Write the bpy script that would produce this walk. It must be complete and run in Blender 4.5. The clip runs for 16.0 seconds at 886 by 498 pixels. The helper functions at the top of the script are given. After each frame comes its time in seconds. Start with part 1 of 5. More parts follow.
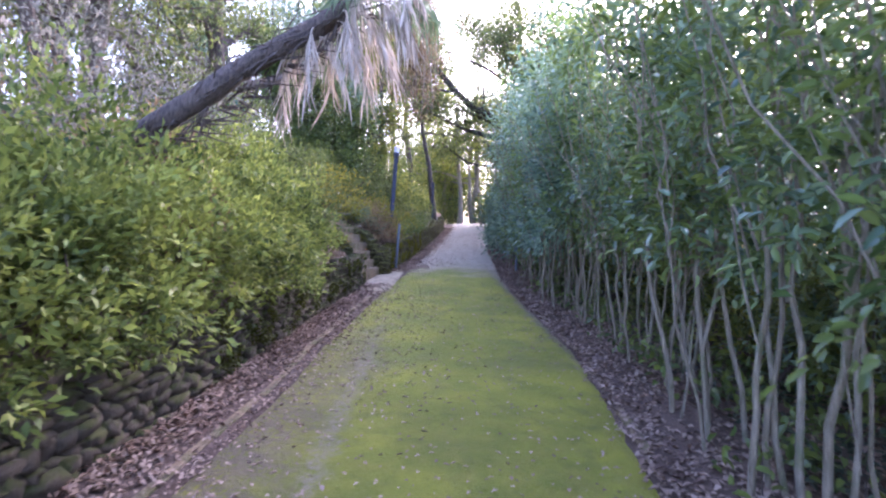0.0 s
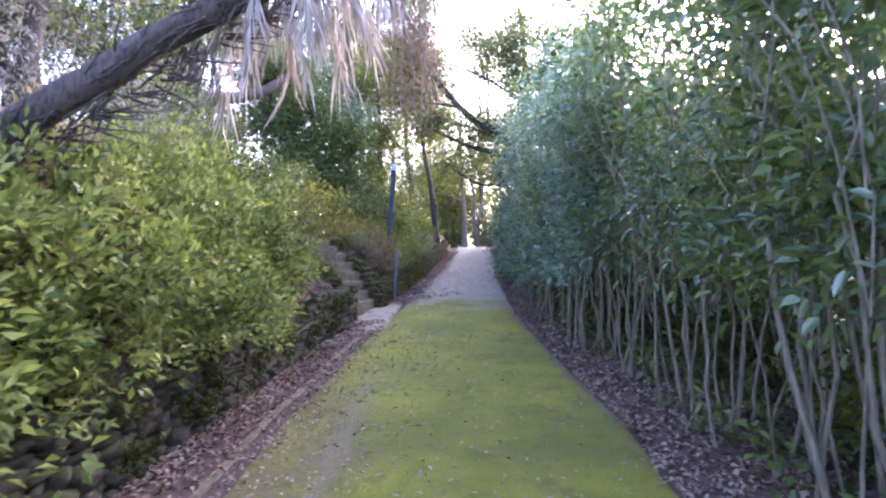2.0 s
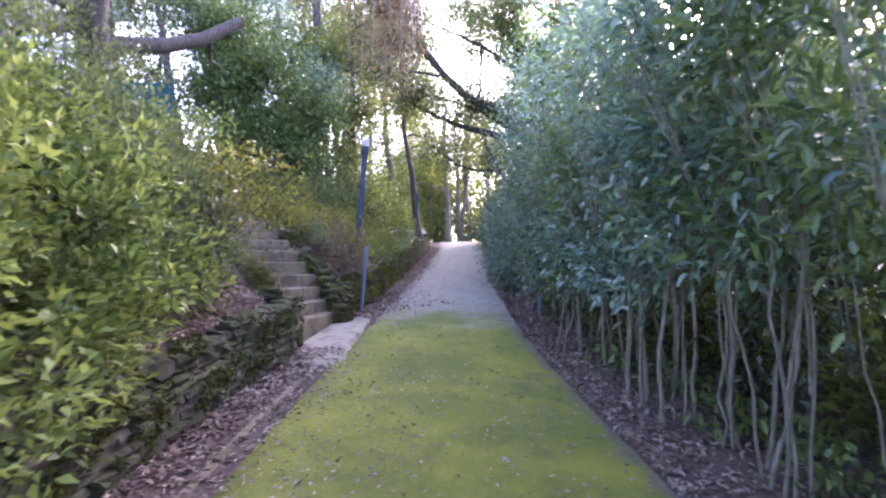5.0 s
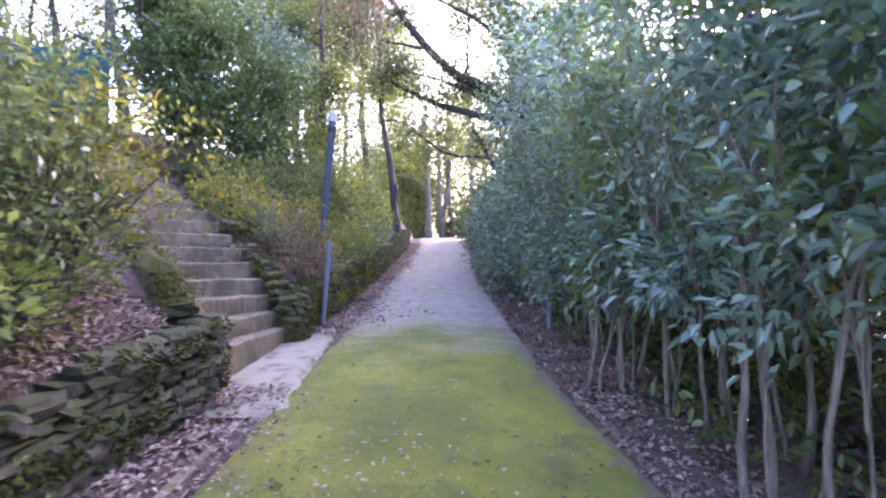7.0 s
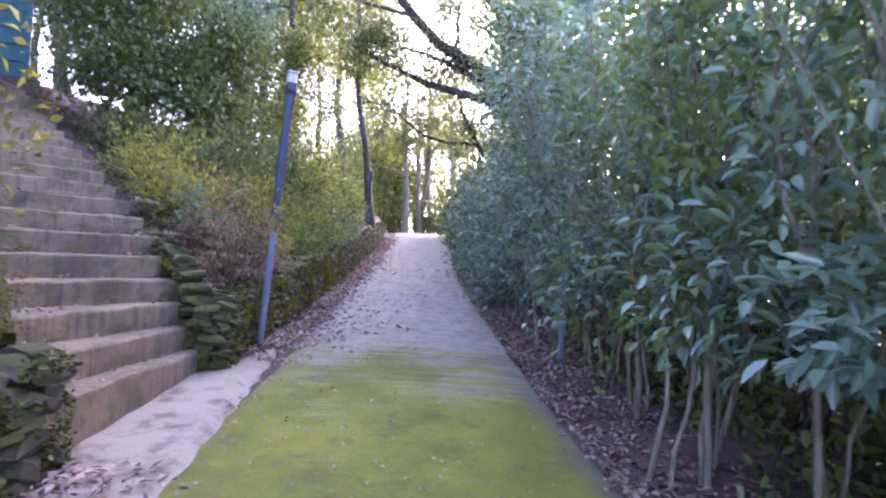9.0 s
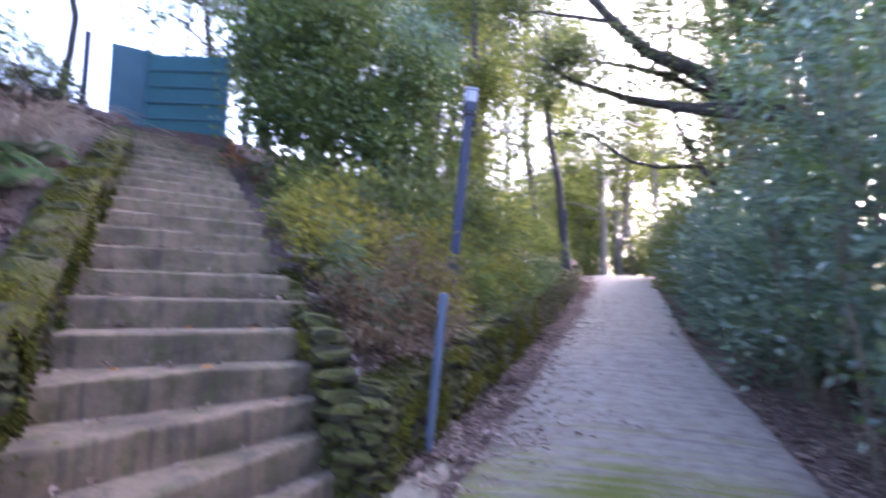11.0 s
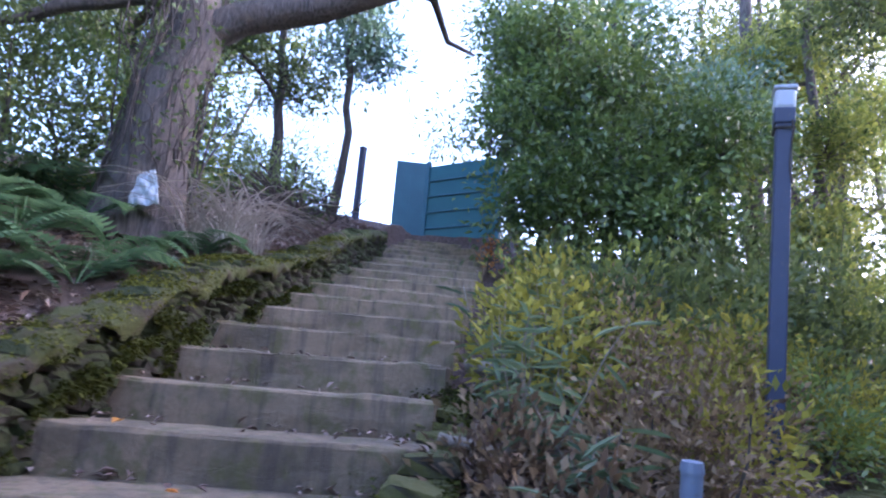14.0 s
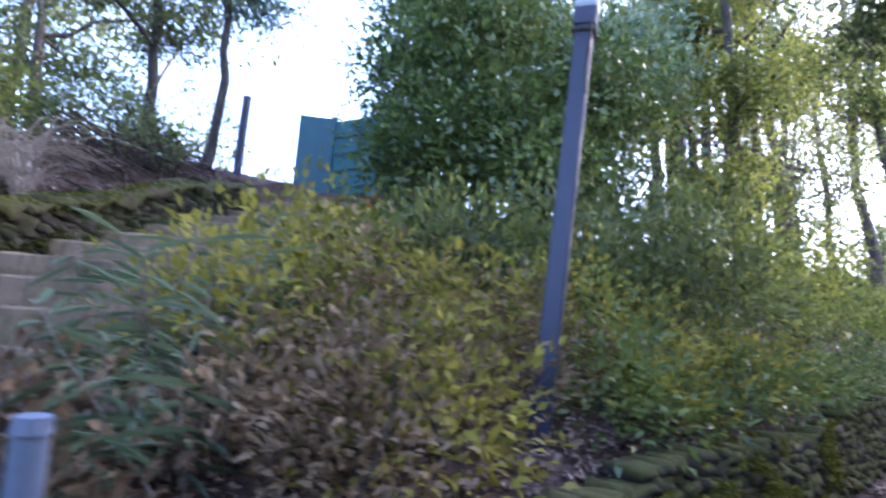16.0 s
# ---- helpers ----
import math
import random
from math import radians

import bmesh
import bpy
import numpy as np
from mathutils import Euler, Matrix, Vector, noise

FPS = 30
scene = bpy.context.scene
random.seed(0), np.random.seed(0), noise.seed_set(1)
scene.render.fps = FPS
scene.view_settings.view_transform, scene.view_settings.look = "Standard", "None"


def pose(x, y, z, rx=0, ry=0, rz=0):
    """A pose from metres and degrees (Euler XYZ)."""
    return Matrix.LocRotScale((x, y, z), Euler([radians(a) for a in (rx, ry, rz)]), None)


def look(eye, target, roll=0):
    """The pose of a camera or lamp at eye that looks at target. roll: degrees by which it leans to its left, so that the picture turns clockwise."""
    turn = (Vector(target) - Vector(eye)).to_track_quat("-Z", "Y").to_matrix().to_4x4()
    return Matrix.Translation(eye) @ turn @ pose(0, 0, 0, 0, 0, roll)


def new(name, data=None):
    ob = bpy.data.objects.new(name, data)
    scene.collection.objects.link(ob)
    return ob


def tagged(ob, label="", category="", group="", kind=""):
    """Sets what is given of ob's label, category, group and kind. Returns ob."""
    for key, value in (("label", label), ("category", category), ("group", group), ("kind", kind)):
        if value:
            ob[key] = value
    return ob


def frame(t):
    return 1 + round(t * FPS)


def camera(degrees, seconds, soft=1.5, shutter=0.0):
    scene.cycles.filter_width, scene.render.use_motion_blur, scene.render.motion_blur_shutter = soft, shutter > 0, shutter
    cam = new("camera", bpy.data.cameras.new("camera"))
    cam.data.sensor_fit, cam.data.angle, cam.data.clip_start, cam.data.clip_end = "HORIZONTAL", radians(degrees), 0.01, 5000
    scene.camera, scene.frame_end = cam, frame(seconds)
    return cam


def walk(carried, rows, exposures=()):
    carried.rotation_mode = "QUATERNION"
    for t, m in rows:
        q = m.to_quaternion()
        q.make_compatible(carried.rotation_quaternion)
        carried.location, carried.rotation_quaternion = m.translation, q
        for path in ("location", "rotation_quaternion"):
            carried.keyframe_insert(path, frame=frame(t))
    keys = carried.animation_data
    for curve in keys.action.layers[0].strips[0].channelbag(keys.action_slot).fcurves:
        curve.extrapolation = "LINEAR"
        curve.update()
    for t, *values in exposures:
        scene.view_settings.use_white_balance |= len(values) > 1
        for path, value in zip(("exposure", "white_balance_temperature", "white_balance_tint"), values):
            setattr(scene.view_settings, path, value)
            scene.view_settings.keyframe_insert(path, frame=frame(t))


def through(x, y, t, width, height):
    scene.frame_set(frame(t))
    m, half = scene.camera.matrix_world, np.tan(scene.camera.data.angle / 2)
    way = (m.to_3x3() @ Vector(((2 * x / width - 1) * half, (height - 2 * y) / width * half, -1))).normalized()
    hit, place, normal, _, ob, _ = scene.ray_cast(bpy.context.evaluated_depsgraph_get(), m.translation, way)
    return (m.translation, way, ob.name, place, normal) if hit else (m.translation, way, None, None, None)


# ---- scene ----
cam = camera(73.1, 16.0, 2.2, 0.5)
PATH = [
    (0, (1.042, -5.416, 0.639), (0.847, -3.425, 0.641), 0.5),
    (0.5, (1.034, -4.968, 0.695), (0.836, -2.978, 0.708), 0.9),
    (1, (1.032, -4.54, 0.725), (0.829, -2.551, 0.779), 0.0),
    (1.5, (0.906, -4.049, 0.741), (0.696, -2.061, 0.819), 0.1),
    (2, (0.881, -3.616, 0.76), (0.672, -1.629, 0.839), -0.4),
    (2.5, (0.87, -3.181, 0.791), (0.664, -1.193, 0.871), -0.6),
    (3, (0.786, -2.689, 0.791), (0.581, -0.701, 0.86), -0.5),
    (3.5, (0.77, -2.073, 0.795), (0.571, -0.084, 0.858), -0.3),
    (4, (0.682, -1.567, 0.832), (0.491, 0.423, 0.893), -0.2),
    (6.3, (0.339, 0.991, 1.007), (0.254, 2.989, 1.057), 0.4),
    (6.5, (0.318, 1.181, 0.994), (0.232, 3.179, 1.041), 0.2),
    (7, (0.283, 1.72, 1.007), (0.207, 3.718, 1.054), 0.3),
    (7.5, (0.351, 2.241, 1.05), (0.305, 4.24, 1.094), 0.3),
    (8, (0.314, 2.749, 1.088), (0.288, 4.749, 1.129), 1.4),
    (8.2, (0.232, 2.949, 1.086), (0.229, 4.948, 1.146), 3.0),
    (10.3, (0.033, 5.133, 1.208), (0.048, 7.132, 1.193), 1.5),
    (10.5, (-0.077, 5.35, 1.236), (-0.133, 7.349, 1.239), 1.7),
    (11, (-0.242, 5.733, 1.291), (-0.863, 7.629, 1.44), 1.8),
    (11.3, (-0.365, 6.069, 1.402), (-1.2, 7.873, 1.623), 0.2),
    (11.5, (-0.347, 6.216, 1.343), (-1.339, 7.924, 1.657), 2.6),
    (12, (-0.556, 6.651, 1.365), (-1.703, 8.248, 1.729), 3.7),
    (12.5, (-0.622, 7.065, 1.383), (-1.857, 8.582, 1.8), 3.5),
    (13, (-0.651, 7.398, 1.392), (-1.988, 8.808, 1.867), 4.1),
    (13.5, (-0.739, 7.799, 1.414), (-2.194, 9.085, 1.894), 4.6),
    (14, (-0.704, 8.191, 1.415), (-2.196, 9.433, 1.898), 4.6),
    (14.5, (-0.679, 8.548, 1.43), (-2.209, 9.741, 1.916), 4.5),
    (15, (-0.669, 8.966, 1.444), (-2.203, 10.162, 1.909), 4.2),
    (15.5, (-0.507, 9.339, 1.437), (-2.023, 10.563, 1.885), 3.5),
    (16, (-0.308, 9.71, 1.415), (-1.761, 11.024, 1.819), 3.7),
]
walk(cam, [(t, look(eye, target, roll)) for t, eye, target, roll in PATH], [(0.0, 3.42, 5750, 38), (4.2, 3.45, 5750, 38), (6.5, 3.85, 5750, 44), (8.2, 3.88, 5750, 44), (10.5, 3.75, 5850, 42), (11.8, 3.28, 5350, 32), (14.0, 3.33, 5350, 31), (16.0, 3.45, 5450, 29)])

# ---- world and light ----
SUN_EL, SUN_AZ = 28.0, 24.0          # elevation, compass turn from +y towards +x
world = bpy.data.worlds.new("sky_world")
scene.world = world
world.use_nodes = True
wn = world.node_tree
sky = wn.nodes.new("ShaderNodeTexSky")
sky.sky_type = 'NISHITA'
sky.sun_disc = False
sky.sun_elevation = radians(SUN_EL)
sky.sun_rotation = radians(SUN_AZ)
sky.air_density, sky.dust_density, sky.ozone_density = 1.0, 3.0, 1.0
wn.nodes["Background"].inputs["Strength"].default_value = 0.15
wn.links.new(sky.outputs["Color"], wn.nodes["Background"].inputs["Color"])
sun = new("sun", bpy.data.lights.new("sun", 'SUN'))
sun.data.energy, sun.data.angle, sun.data.color = 0.9, radians(18), (1.0, 0.95, 0.86)
sx, sy = math.sin(radians(SUN_AZ)), math.cos(radians(SUN_AZ))
sun.matrix_world = look((sx * 40, sy * 40, 40 * math.tan(radians(SUN_EL))), (0, 0, 0))

rng = np.random.default_rng(7)


# ---- materials ----
def mat(name, build, rough=0.8):
    m = bpy.data.materials.new(name)
    m.use_nodes = True
    nt = m.node_tree
    b = nt.nodes["Principled BSDF"]
    b.inputs["Roughness"].default_value = rough
    build(nt, b)
    return m


def node(nt, kind, **inputs):
    n = nt.nodes.new(kind)
    for key, value in inputs.items():
        n.inputs[key].default_value = value
    return n


def link(nt, a, b):
    nt.links.new(a, b)


def coords(nt):
    return nt.nodes.new("ShaderNodeTexCoord").outputs["Object"]


def world_place(nt):
    return nt.nodes.new("ShaderNodeNewGeometry").outputs["Position"]


def noise_tex(nt, vec, scale, detail=6, rough=0.6):
    n = node(nt, "ShaderNodeTexNoise", Scale=scale, Detail=detail, Roughness=rough)
    link(nt, vec, n.inputs["Vector"])
    return n.outputs["Fac"]


def ramp(nt, fac, stops):
    r = nt.nodes.new("ShaderNodeValToRGB")
    e = r.color_ramp.elements
    while len(e) < len(stops):
        e.new(0.5)
    for el, (p, c) in zip(e, stops):
        el.position = p
        el.color = (*c, 1) if len(c) == 3 else c
    link(nt, fac, r.inputs["Fac"])
    return r.outputs["Color"]


def mixc(nt, fac, a, b, kind='MIX'):
    n = nt.nodes.new("ShaderNodeMix")
    n.data_type, n.blend_type = 'RGBA', kind
    for sock, v in ((n.inputs[0], fac), (n.inputs[6], a), (n.inputs[7], b)):
        if isinstance(v, (int, float)):
            sock.default_value = v
        elif isinstance(v, tuple):
            sock.default_value = (*v, 1)
        else:
            link(nt, v, sock)
    return n.outputs[2]


def calc(nt, op, a, b=0.0):
    n = nt.nodes.new("ShaderNodeMath")
    n.operation = op
    n.use_clamp = False
    for sock, v in ((n.inputs[0], a), (n.inputs[1], b)):
        if isinstance(v, (int, float)):
            sock.default_value = v
        else:
            link(nt, v, sock)
    return n.outputs[0]


def smooth(nt, v, lo, hi):
    n = nt.nodes.new("ShaderNodeMapRange")
    n.interpolation_type = 'SMOOTHSTEP'
    n.inputs[1].default_value, n.inputs[2].default_value = lo, hi
    link(nt, v, n.inputs[0])
    return n.outputs[0]


def bump(nt, b, height, strength=0.5, dist=0.02):
    n = node(nt, "ShaderNodeBump", Strength=strength, Distance=dist)
    link(nt, height, n.inputs["Height"])
    link(nt, n.outputs["Normal"], b.inputs["Normal"])


def leaf_mat(name, colours, rough=0.45, through=0.35, spec=0.5, coat=0.0):
    """Leaf colours spread leaf by leaf; part of the light passes through."""
    def build(nt, b):
        g = nt.nodes.new("ShaderNodeNewGeometry")
        n = len(colours)
        c = ramp(nt, g.outputs["Random Per Island"], [(i / max(1, n - 1), k) for i, k in enumerate(colours)])
        big = noise_tex(nt, g.outputs["Position"], 1.3, 3)
        c = mixc(nt, smooth(nt, big, 0.35, 0.65), c, mixc(nt, 0.45, c, tuple(v * 1.5 for v in colours[-1])))
        link(nt, c, b.inputs["Base Color"])
        b.inputs["Specular IOR Level"].default_value = spec
        b.inputs["Coat Weight"].default_value = coat
        b.inputs["Coat Roughness"].default_value = 0.22
        t = nt.nodes.new("ShaderNodeBsdfTranslucent")
        link(nt, c, t.inputs["Color"])
        s = nt.nodes.new("ShaderNodeMixShader")
        s.inputs[0].default_value = through
        out = nt.nodes["Material Output"]
        link(nt, b.outputs[0], s.inputs[1])
        link(nt, t.outputs[0], s.inputs[2])
        link(nt, s.outputs[0], out.inputs["Surface"])
    return mat(name, build, rough)


def bark_mat(name, dark, light, scale=9.0, lichen=(0.2, 0.22, 0.15)):
    def build(nt, b):
        v = coords(nt)
        mp = nt.nodes.new("ShaderNodeMapping")
        mp.inputs["Scale"].default_value = (1, 1, 0.18)
        link(nt, v, mp.inputs["Vector"])
        n1 = noise_tex(nt, mp.outputs[0], scale * 2.5, 8)
        c = ramp(nt, n1, [(0.3, dark), (0.7, light)])
        n2 = noise_tex(nt, v, scale * 0.4, 4)
        c = mixc(nt, smooth(nt, n2, 0.52, 0.7), c, lichen)
        link(nt, c, b.inputs["Base Color"])
        bump(nt, b, n1, 0.9, 0.03)
    return mat(name, build, 0.9)


def build_soil(nt, b):
    v = world_place(nt)
    n1, n2, n3 = noise_tex(nt, v, 22, 8, 0.7), noise_tex(nt, v, 1.1, 4), noise_tex(nt, v, 90, 4)
    c = ramp(nt, n1, [(0.3, (0.035, 0.024, 0.018)), (0.5, (0.10, 0.065, 0.05)), (0.72, (0.22, 0.16, 0.13))])
    c = mixc(nt, smooth(nt, n2, 0.4, 0.7), c, mixc(nt, n3, (0.05, 0.035, 0.025), (0.14, 0.09, 0.07)))
    link(nt, c, b.inputs["Base Color"])
    bump(nt, b, calc(nt, 'ADD', n1, calc(nt, 'MULTIPLY', n3, 0.4)), 0.9, 0.04)


def build_moss_path(nt, b):
    """Moss over worn concrete: bare in wheel tracks and by the steps, thinning out uphill."""
    v = world_place(nt)
    sep = nt.nodes.new("ShaderNodeSeparateXYZ")
    link(nt, v, sep.inputs[0])
    x, y = sep.outputs[0], sep.outputs[1]
    mp = nt.nodes.new("ShaderNodeMapping")
    mp.inputs["Scale"].default_value = (1, 0.35, 1)
    link(nt, v, mp.inputs["Vector"])
    streak = noise_tex(nt, mp.outputs[0], 1.6, 6, 0.65)
    fine, mid = noise_tex(nt, v, 70, 6, 0.7), noise_tex(nt, v, 6, 5, 0.6)
    blotch = noise_tex(nt, v, 0.9, 5, 0.65)
    spots = noise_tex(nt, v, 24, 4, 0.75)
    green = mixc(nt, smooth(nt, blotch, 0.3, 0.7), (0.125, 0.155, 0.008), (0.285, 0.295, 0.02))
    green = mixc(nt, calc(nt, 'MULTIPLY', smooth(nt, mid, 0.4, 0.7), 0.4), green, (0.22, 0.20, 0.03))
    green = mixc(nt, calc(nt, 'MULTIPLY', smooth(nt, streak, 0.5, 0.75), 0.55), green, (0.17, 0.145, 0.07))
    green = mixc(nt, calc(nt, 'MULTIPLY', smooth(nt, fine, 0.42, 0.75), 0.6), green, (0.06, 0.08, 0.01))
    green = mixc(nt, calc(nt, 'MULTIPLY', smooth(nt, spots, 0.62, 0.72), 0.5), green, (0.20, 0.17, 0.09))
    grain = noise_tex(nt, v, 150, 5, 0.75)
    green = mixc(nt, calc(nt, 'MULTIPLY', smooth(nt, grain, 0.5, 0.7), 0.45), green, (0.30, 0.30, 0.06))
    patch = noise_tex(nt, v, 2.7, 6, 0.7)
    green = mixc(nt, calc(nt, 'MULTIPLY', smooth(nt, patch, 0.5, 0.68), 0.5), green, (0.085, 0.095, 0.018))
    # trodden earth shows by the bank on the near stretch
    earth = calc(nt, 'MULTIPLY', calc(nt, 'SUBTRACT', 1.0, smooth(nt, calc(nt, 'ADD', x, calc(nt, 'MULTIPLY', calc(nt, 'SUBTRACT', mid, 0.5), 1.2)), -0.6, 0.0)), calc(nt, 'SUBTRACT', 1.0, smooth(nt, calc(nt, 'ADD', y, calc(nt, 'MULTIPLY', blotch, 3.0)), 0.0, 5.5)))
    green = mixc(nt, calc(nt, 'MULTIPLY', calc(nt, 'MULTIPLY', earth, 0.85), smooth(nt, spots, 0.34, 0.54)), green, mixc(nt, spots, (0.085, 0.06, 0.042), (0.19, 0.145, 0.11)))
    stone = mixc(nt, fine, (0.23, 0.205, 0.165), (0.43, 0.395, 0.32))
    stone = mixc(nt, smooth(nt, mid, 0.4, 0.75), stone, (0.21, 0.18, 0.14))
    # bare where the moss thins: beyond the steps, and a worn track on the near side
    mp2 = nt.nodes.new("ShaderNodeMapping")
    mp2.inputs["Scale"].default_value = (0.8, 11.0, 1)
    link(nt, v, mp2.inputs["Vector"])
    score = noise_tex(nt, mp2.outputs[0], 1.0, 4, 0.6)
    stone = mixc(nt, calc(nt, 'MULTIPLY', smooth(nt, score, 0.5, 0.66), 0.55), stone, (0.17, 0.14, 0.125))
    ragged = calc(nt, 'ADD', calc(nt, 'MULTIPLY', calc(nt, 'SUBTRACT', score, 0.5), 7.0), calc(nt, 'MULTIPLY', calc(nt, 'SUBTRACT', blotch, 0.5), 5.0))
    far = smooth(nt, calc(nt, 'ADD', y, ragged), 8.3, 11.2)
    # the hedge-side edge is swept bare above the near stretch
    edge = calc(nt, 'ADD', calc(nt, 'ADD', x, calc(nt, 'MULTIPLY', y, 0.125)), calc(nt, 'MULTIPLY', calc(nt, 'SUBTRACT', mid, 0.5), 0.5))
    swept = calc(nt, 'MULTIPLY', smooth(nt, edge, 1.86, 2.02), smooth(nt, y, -0.5, 3.0))
    green = mixc(nt, calc(nt, 'MULTIPLY', swept, 0.75), green, mixc(nt, fine, (0.10, 0.075, 0.065), (0.2, 0.16, 0.14)))
    track = calc(nt, 'ABSOLUTE', calc(nt, 'ADD', calc(nt, 'ADD', calc(nt, 'ADD', x, 0.295), calc(nt, 'MULTIPLY', y, 0.113)), calc(nt, 'MULTIPLY', calc(nt, 'SUBTRACT', mid, 0.5), 0.35)))
    worn = calc(nt, 'MULTIPLY', calc(nt, 'SUBTRACT', 1.0, smooth(nt, track, 0.02, 0.13)), calc(nt, 'SUBTRACT', 1.0, smooth(nt, y, 0.5, 4.5)))
    worn = calc(nt, 'MULTIPLY', calc(nt, 'MULTIPLY', worn, 0.75), smooth(nt, spots, 0.35, 0.62))
    c = mixc(nt, far, mixc(nt, worn, green, mixc(nt, fine, (0.17, 0.135, 0.105), (0.3, 0.25, 0.205))), stone)
    link(nt, c, b.inputs["Base Color"])
    bump(nt, b, calc(nt, 'ADD', calc(nt, 'ADD', fine, mid), calc(nt, 'ADD', spots, calc(nt, 'MULTIPLY', calc(nt, 'MULTIPLY', score, far), 2.0))), 0.9, 0.025)


def build_concrete(nt, b):
    v = coords(nt)
    n1, n2, n3 = noise_tex(nt, v, 40, 8, 0.7), noise_tex(nt, v, 2.2, 5), noise_tex(nt, v, 9, 5)
    c = mixc(nt, n1, (0.16, 0.115, 0.07), (0.36, 0.27, 0.17))
    c = mixc(nt, smooth(nt, n2, 0.45, 0.7), c, (0.12, 0.095, 0.06))
    c = mixc(nt, calc(nt, 'MULTIPLY', smooth(nt, n3, 0.48, 0.66), 0.7), c, (0.12, 0.115, 0.035))
    mp = nt.nodes.new("ShaderNodeMapping")
    mp.inputs["Scale"].default_value = (9, 9, 0.7)
    link(nt, v, mp.inputs["Vector"])
    streak = noise_tex(nt, mp.outputs[0], 1.6, 5, 0.65)
    c = mixc(nt, calc(nt, 'MULTIPLY', smooth(nt, streak, 0.48, 0.68), 0.6), c, (0.075, 0.06, 0.05))
    pits = noise_tex(nt, v, 130, 4, 0.8)
    c = mixc(nt, calc(nt, 'MULTIPLY', smooth(nt, pits, 0.55, 0.72), 0.5), c, (0.33, 0.28, 0.21))
    link(nt, c, b.inputs["Base Color"])
    bump(nt, b, calc(nt, 'ADD', calc(nt, 'ADD', n1, n3), pits), 0.8, 0.015)


def stone_build(mossy, moss_lo=(0.018, 0.026, 0.006), moss_hi=(0.07, 0.078, 0.016)):
    def build(nt, b):
        info = nt.nodes.new("ShaderNodeObjectInfo")
        g = nt.nodes.new("ShaderNodeNewGeometry")
        v = g.outputs["Position"]
        n1, n2 = noise_tex(nt, v, 30, 8, 0.7), noise_tex(nt, v, 4.5, 5)
        c = mixc(nt, n1, (0.026, 0.021, 0.016), (0.12, 0.098, 0.078))
        c = mixc(nt, 0.5, c, ramp(nt, info.outputs["Random"], [(0, (0.034, 0.028, 0.022)), (0.6, (0.075, 0.064, 0.05)), (1, (0.15, 0.125, 0.1))]))
        sep = nt.nodes.new("ShaderNodeSeparateXYZ")
        link(nt, g.outputs["Normal"], sep.inputs[0])
        up = calc(nt, 'ADD', calc(nt, 'MULTIPLY', sep.outputs[2], 0.22), n2)
        c = mixc(nt, smooth(nt, up, 0.66 - mossy * 0.3, 0.8 - mossy * 0.25), c, mixc(nt, n1, moss_lo, moss_hi))
        link(nt, c, b.inputs["Base Color"])
        bump(nt, b, calc(nt, 'ADD', n1, n2), 0.9, 0.025)
    return build


def painted_build(c1, c2, rust=0.0):
    def build(nt, b):
        v = coords(nt)
        n1, n2 = noise_tex(nt, v, 25, 6), noise_tex(nt, v, 3, 4)
        c = mixc(nt, n2, c1, c2)
        c = mixc(nt, calc(nt, 'MULTIPLY', smooth(nt, n1, 0.6, 0.75), rust), c, (0.12, 0.08, 0.06))
        link(nt, c, b.inputs["Base Color"])
        bump(nt, b, n1, 0.25, 0.004)
    return build


M_soil = mat("leafy_soil", build_soil, 0.95)
M_path = mat("mossy_concrete", build_moss_path, 0.9)
M_conc = mat("step_concrete", build_concrete, 0.85)
M_stone = mat("wall_stone", stone_build(0.55), 0.92)
M_mossy = mat("mossy_stone", stone_build(1.15, (0.014, 0.02, 0.005), (0.06, 0.068, 0.015)), 0.95)
M_lanewall = mat("lane_wall_stone", stone_build(0.95, (0.035, 0.038, 0.009), (0.13, 0.125, 0.026)), 0.95)
M_postpaint = mat("dark_blue_post", painted_build((0.018, 0.024, 0.05), (0.035, 0.045, 0.08), 0.3), 0.5)
M_pipe = mat("blue_pipe", painted_build((0.11, 0.14, 0.20), (0.17, 0.205, 0.27), 0.4), 0.45)
M_cap = mat("lamp_diffuser", painted_build((0.34, 0.36, 0.4), (0.46, 0.48, 0.52)), 0.35)
M_gate = mat("teal_boards", painted_build((0.012, 0.10, 0.12), (0.02, 0.14, 0.155), 0.3), 0.55)
M_gatedark = mat("teal_frame", painted_build((0.02, 0.09, 0.12), (0.04, 0.15, 0.19), 0.3), 0.5)
def build_sand(nt, b):
    v = world_place(nt)
    n1, n2 = noise_tex(nt, v, 45, 8, 0.7), noise_tex(nt, v, 3.5, 5)
    c = mixc(nt, n1, (0.21, 0.17, 0.115), (0.42, 0.36, 0.265))
    c = mixc(nt, smooth(nt, n2, 0.5, 0.72), c, (0.13, 0.10, 0.075))
    link(nt, c, b.inputs["Base Color"])
    bump(nt, b, calc(nt, 'ADD', n1, n2), 0.7, 0.015)


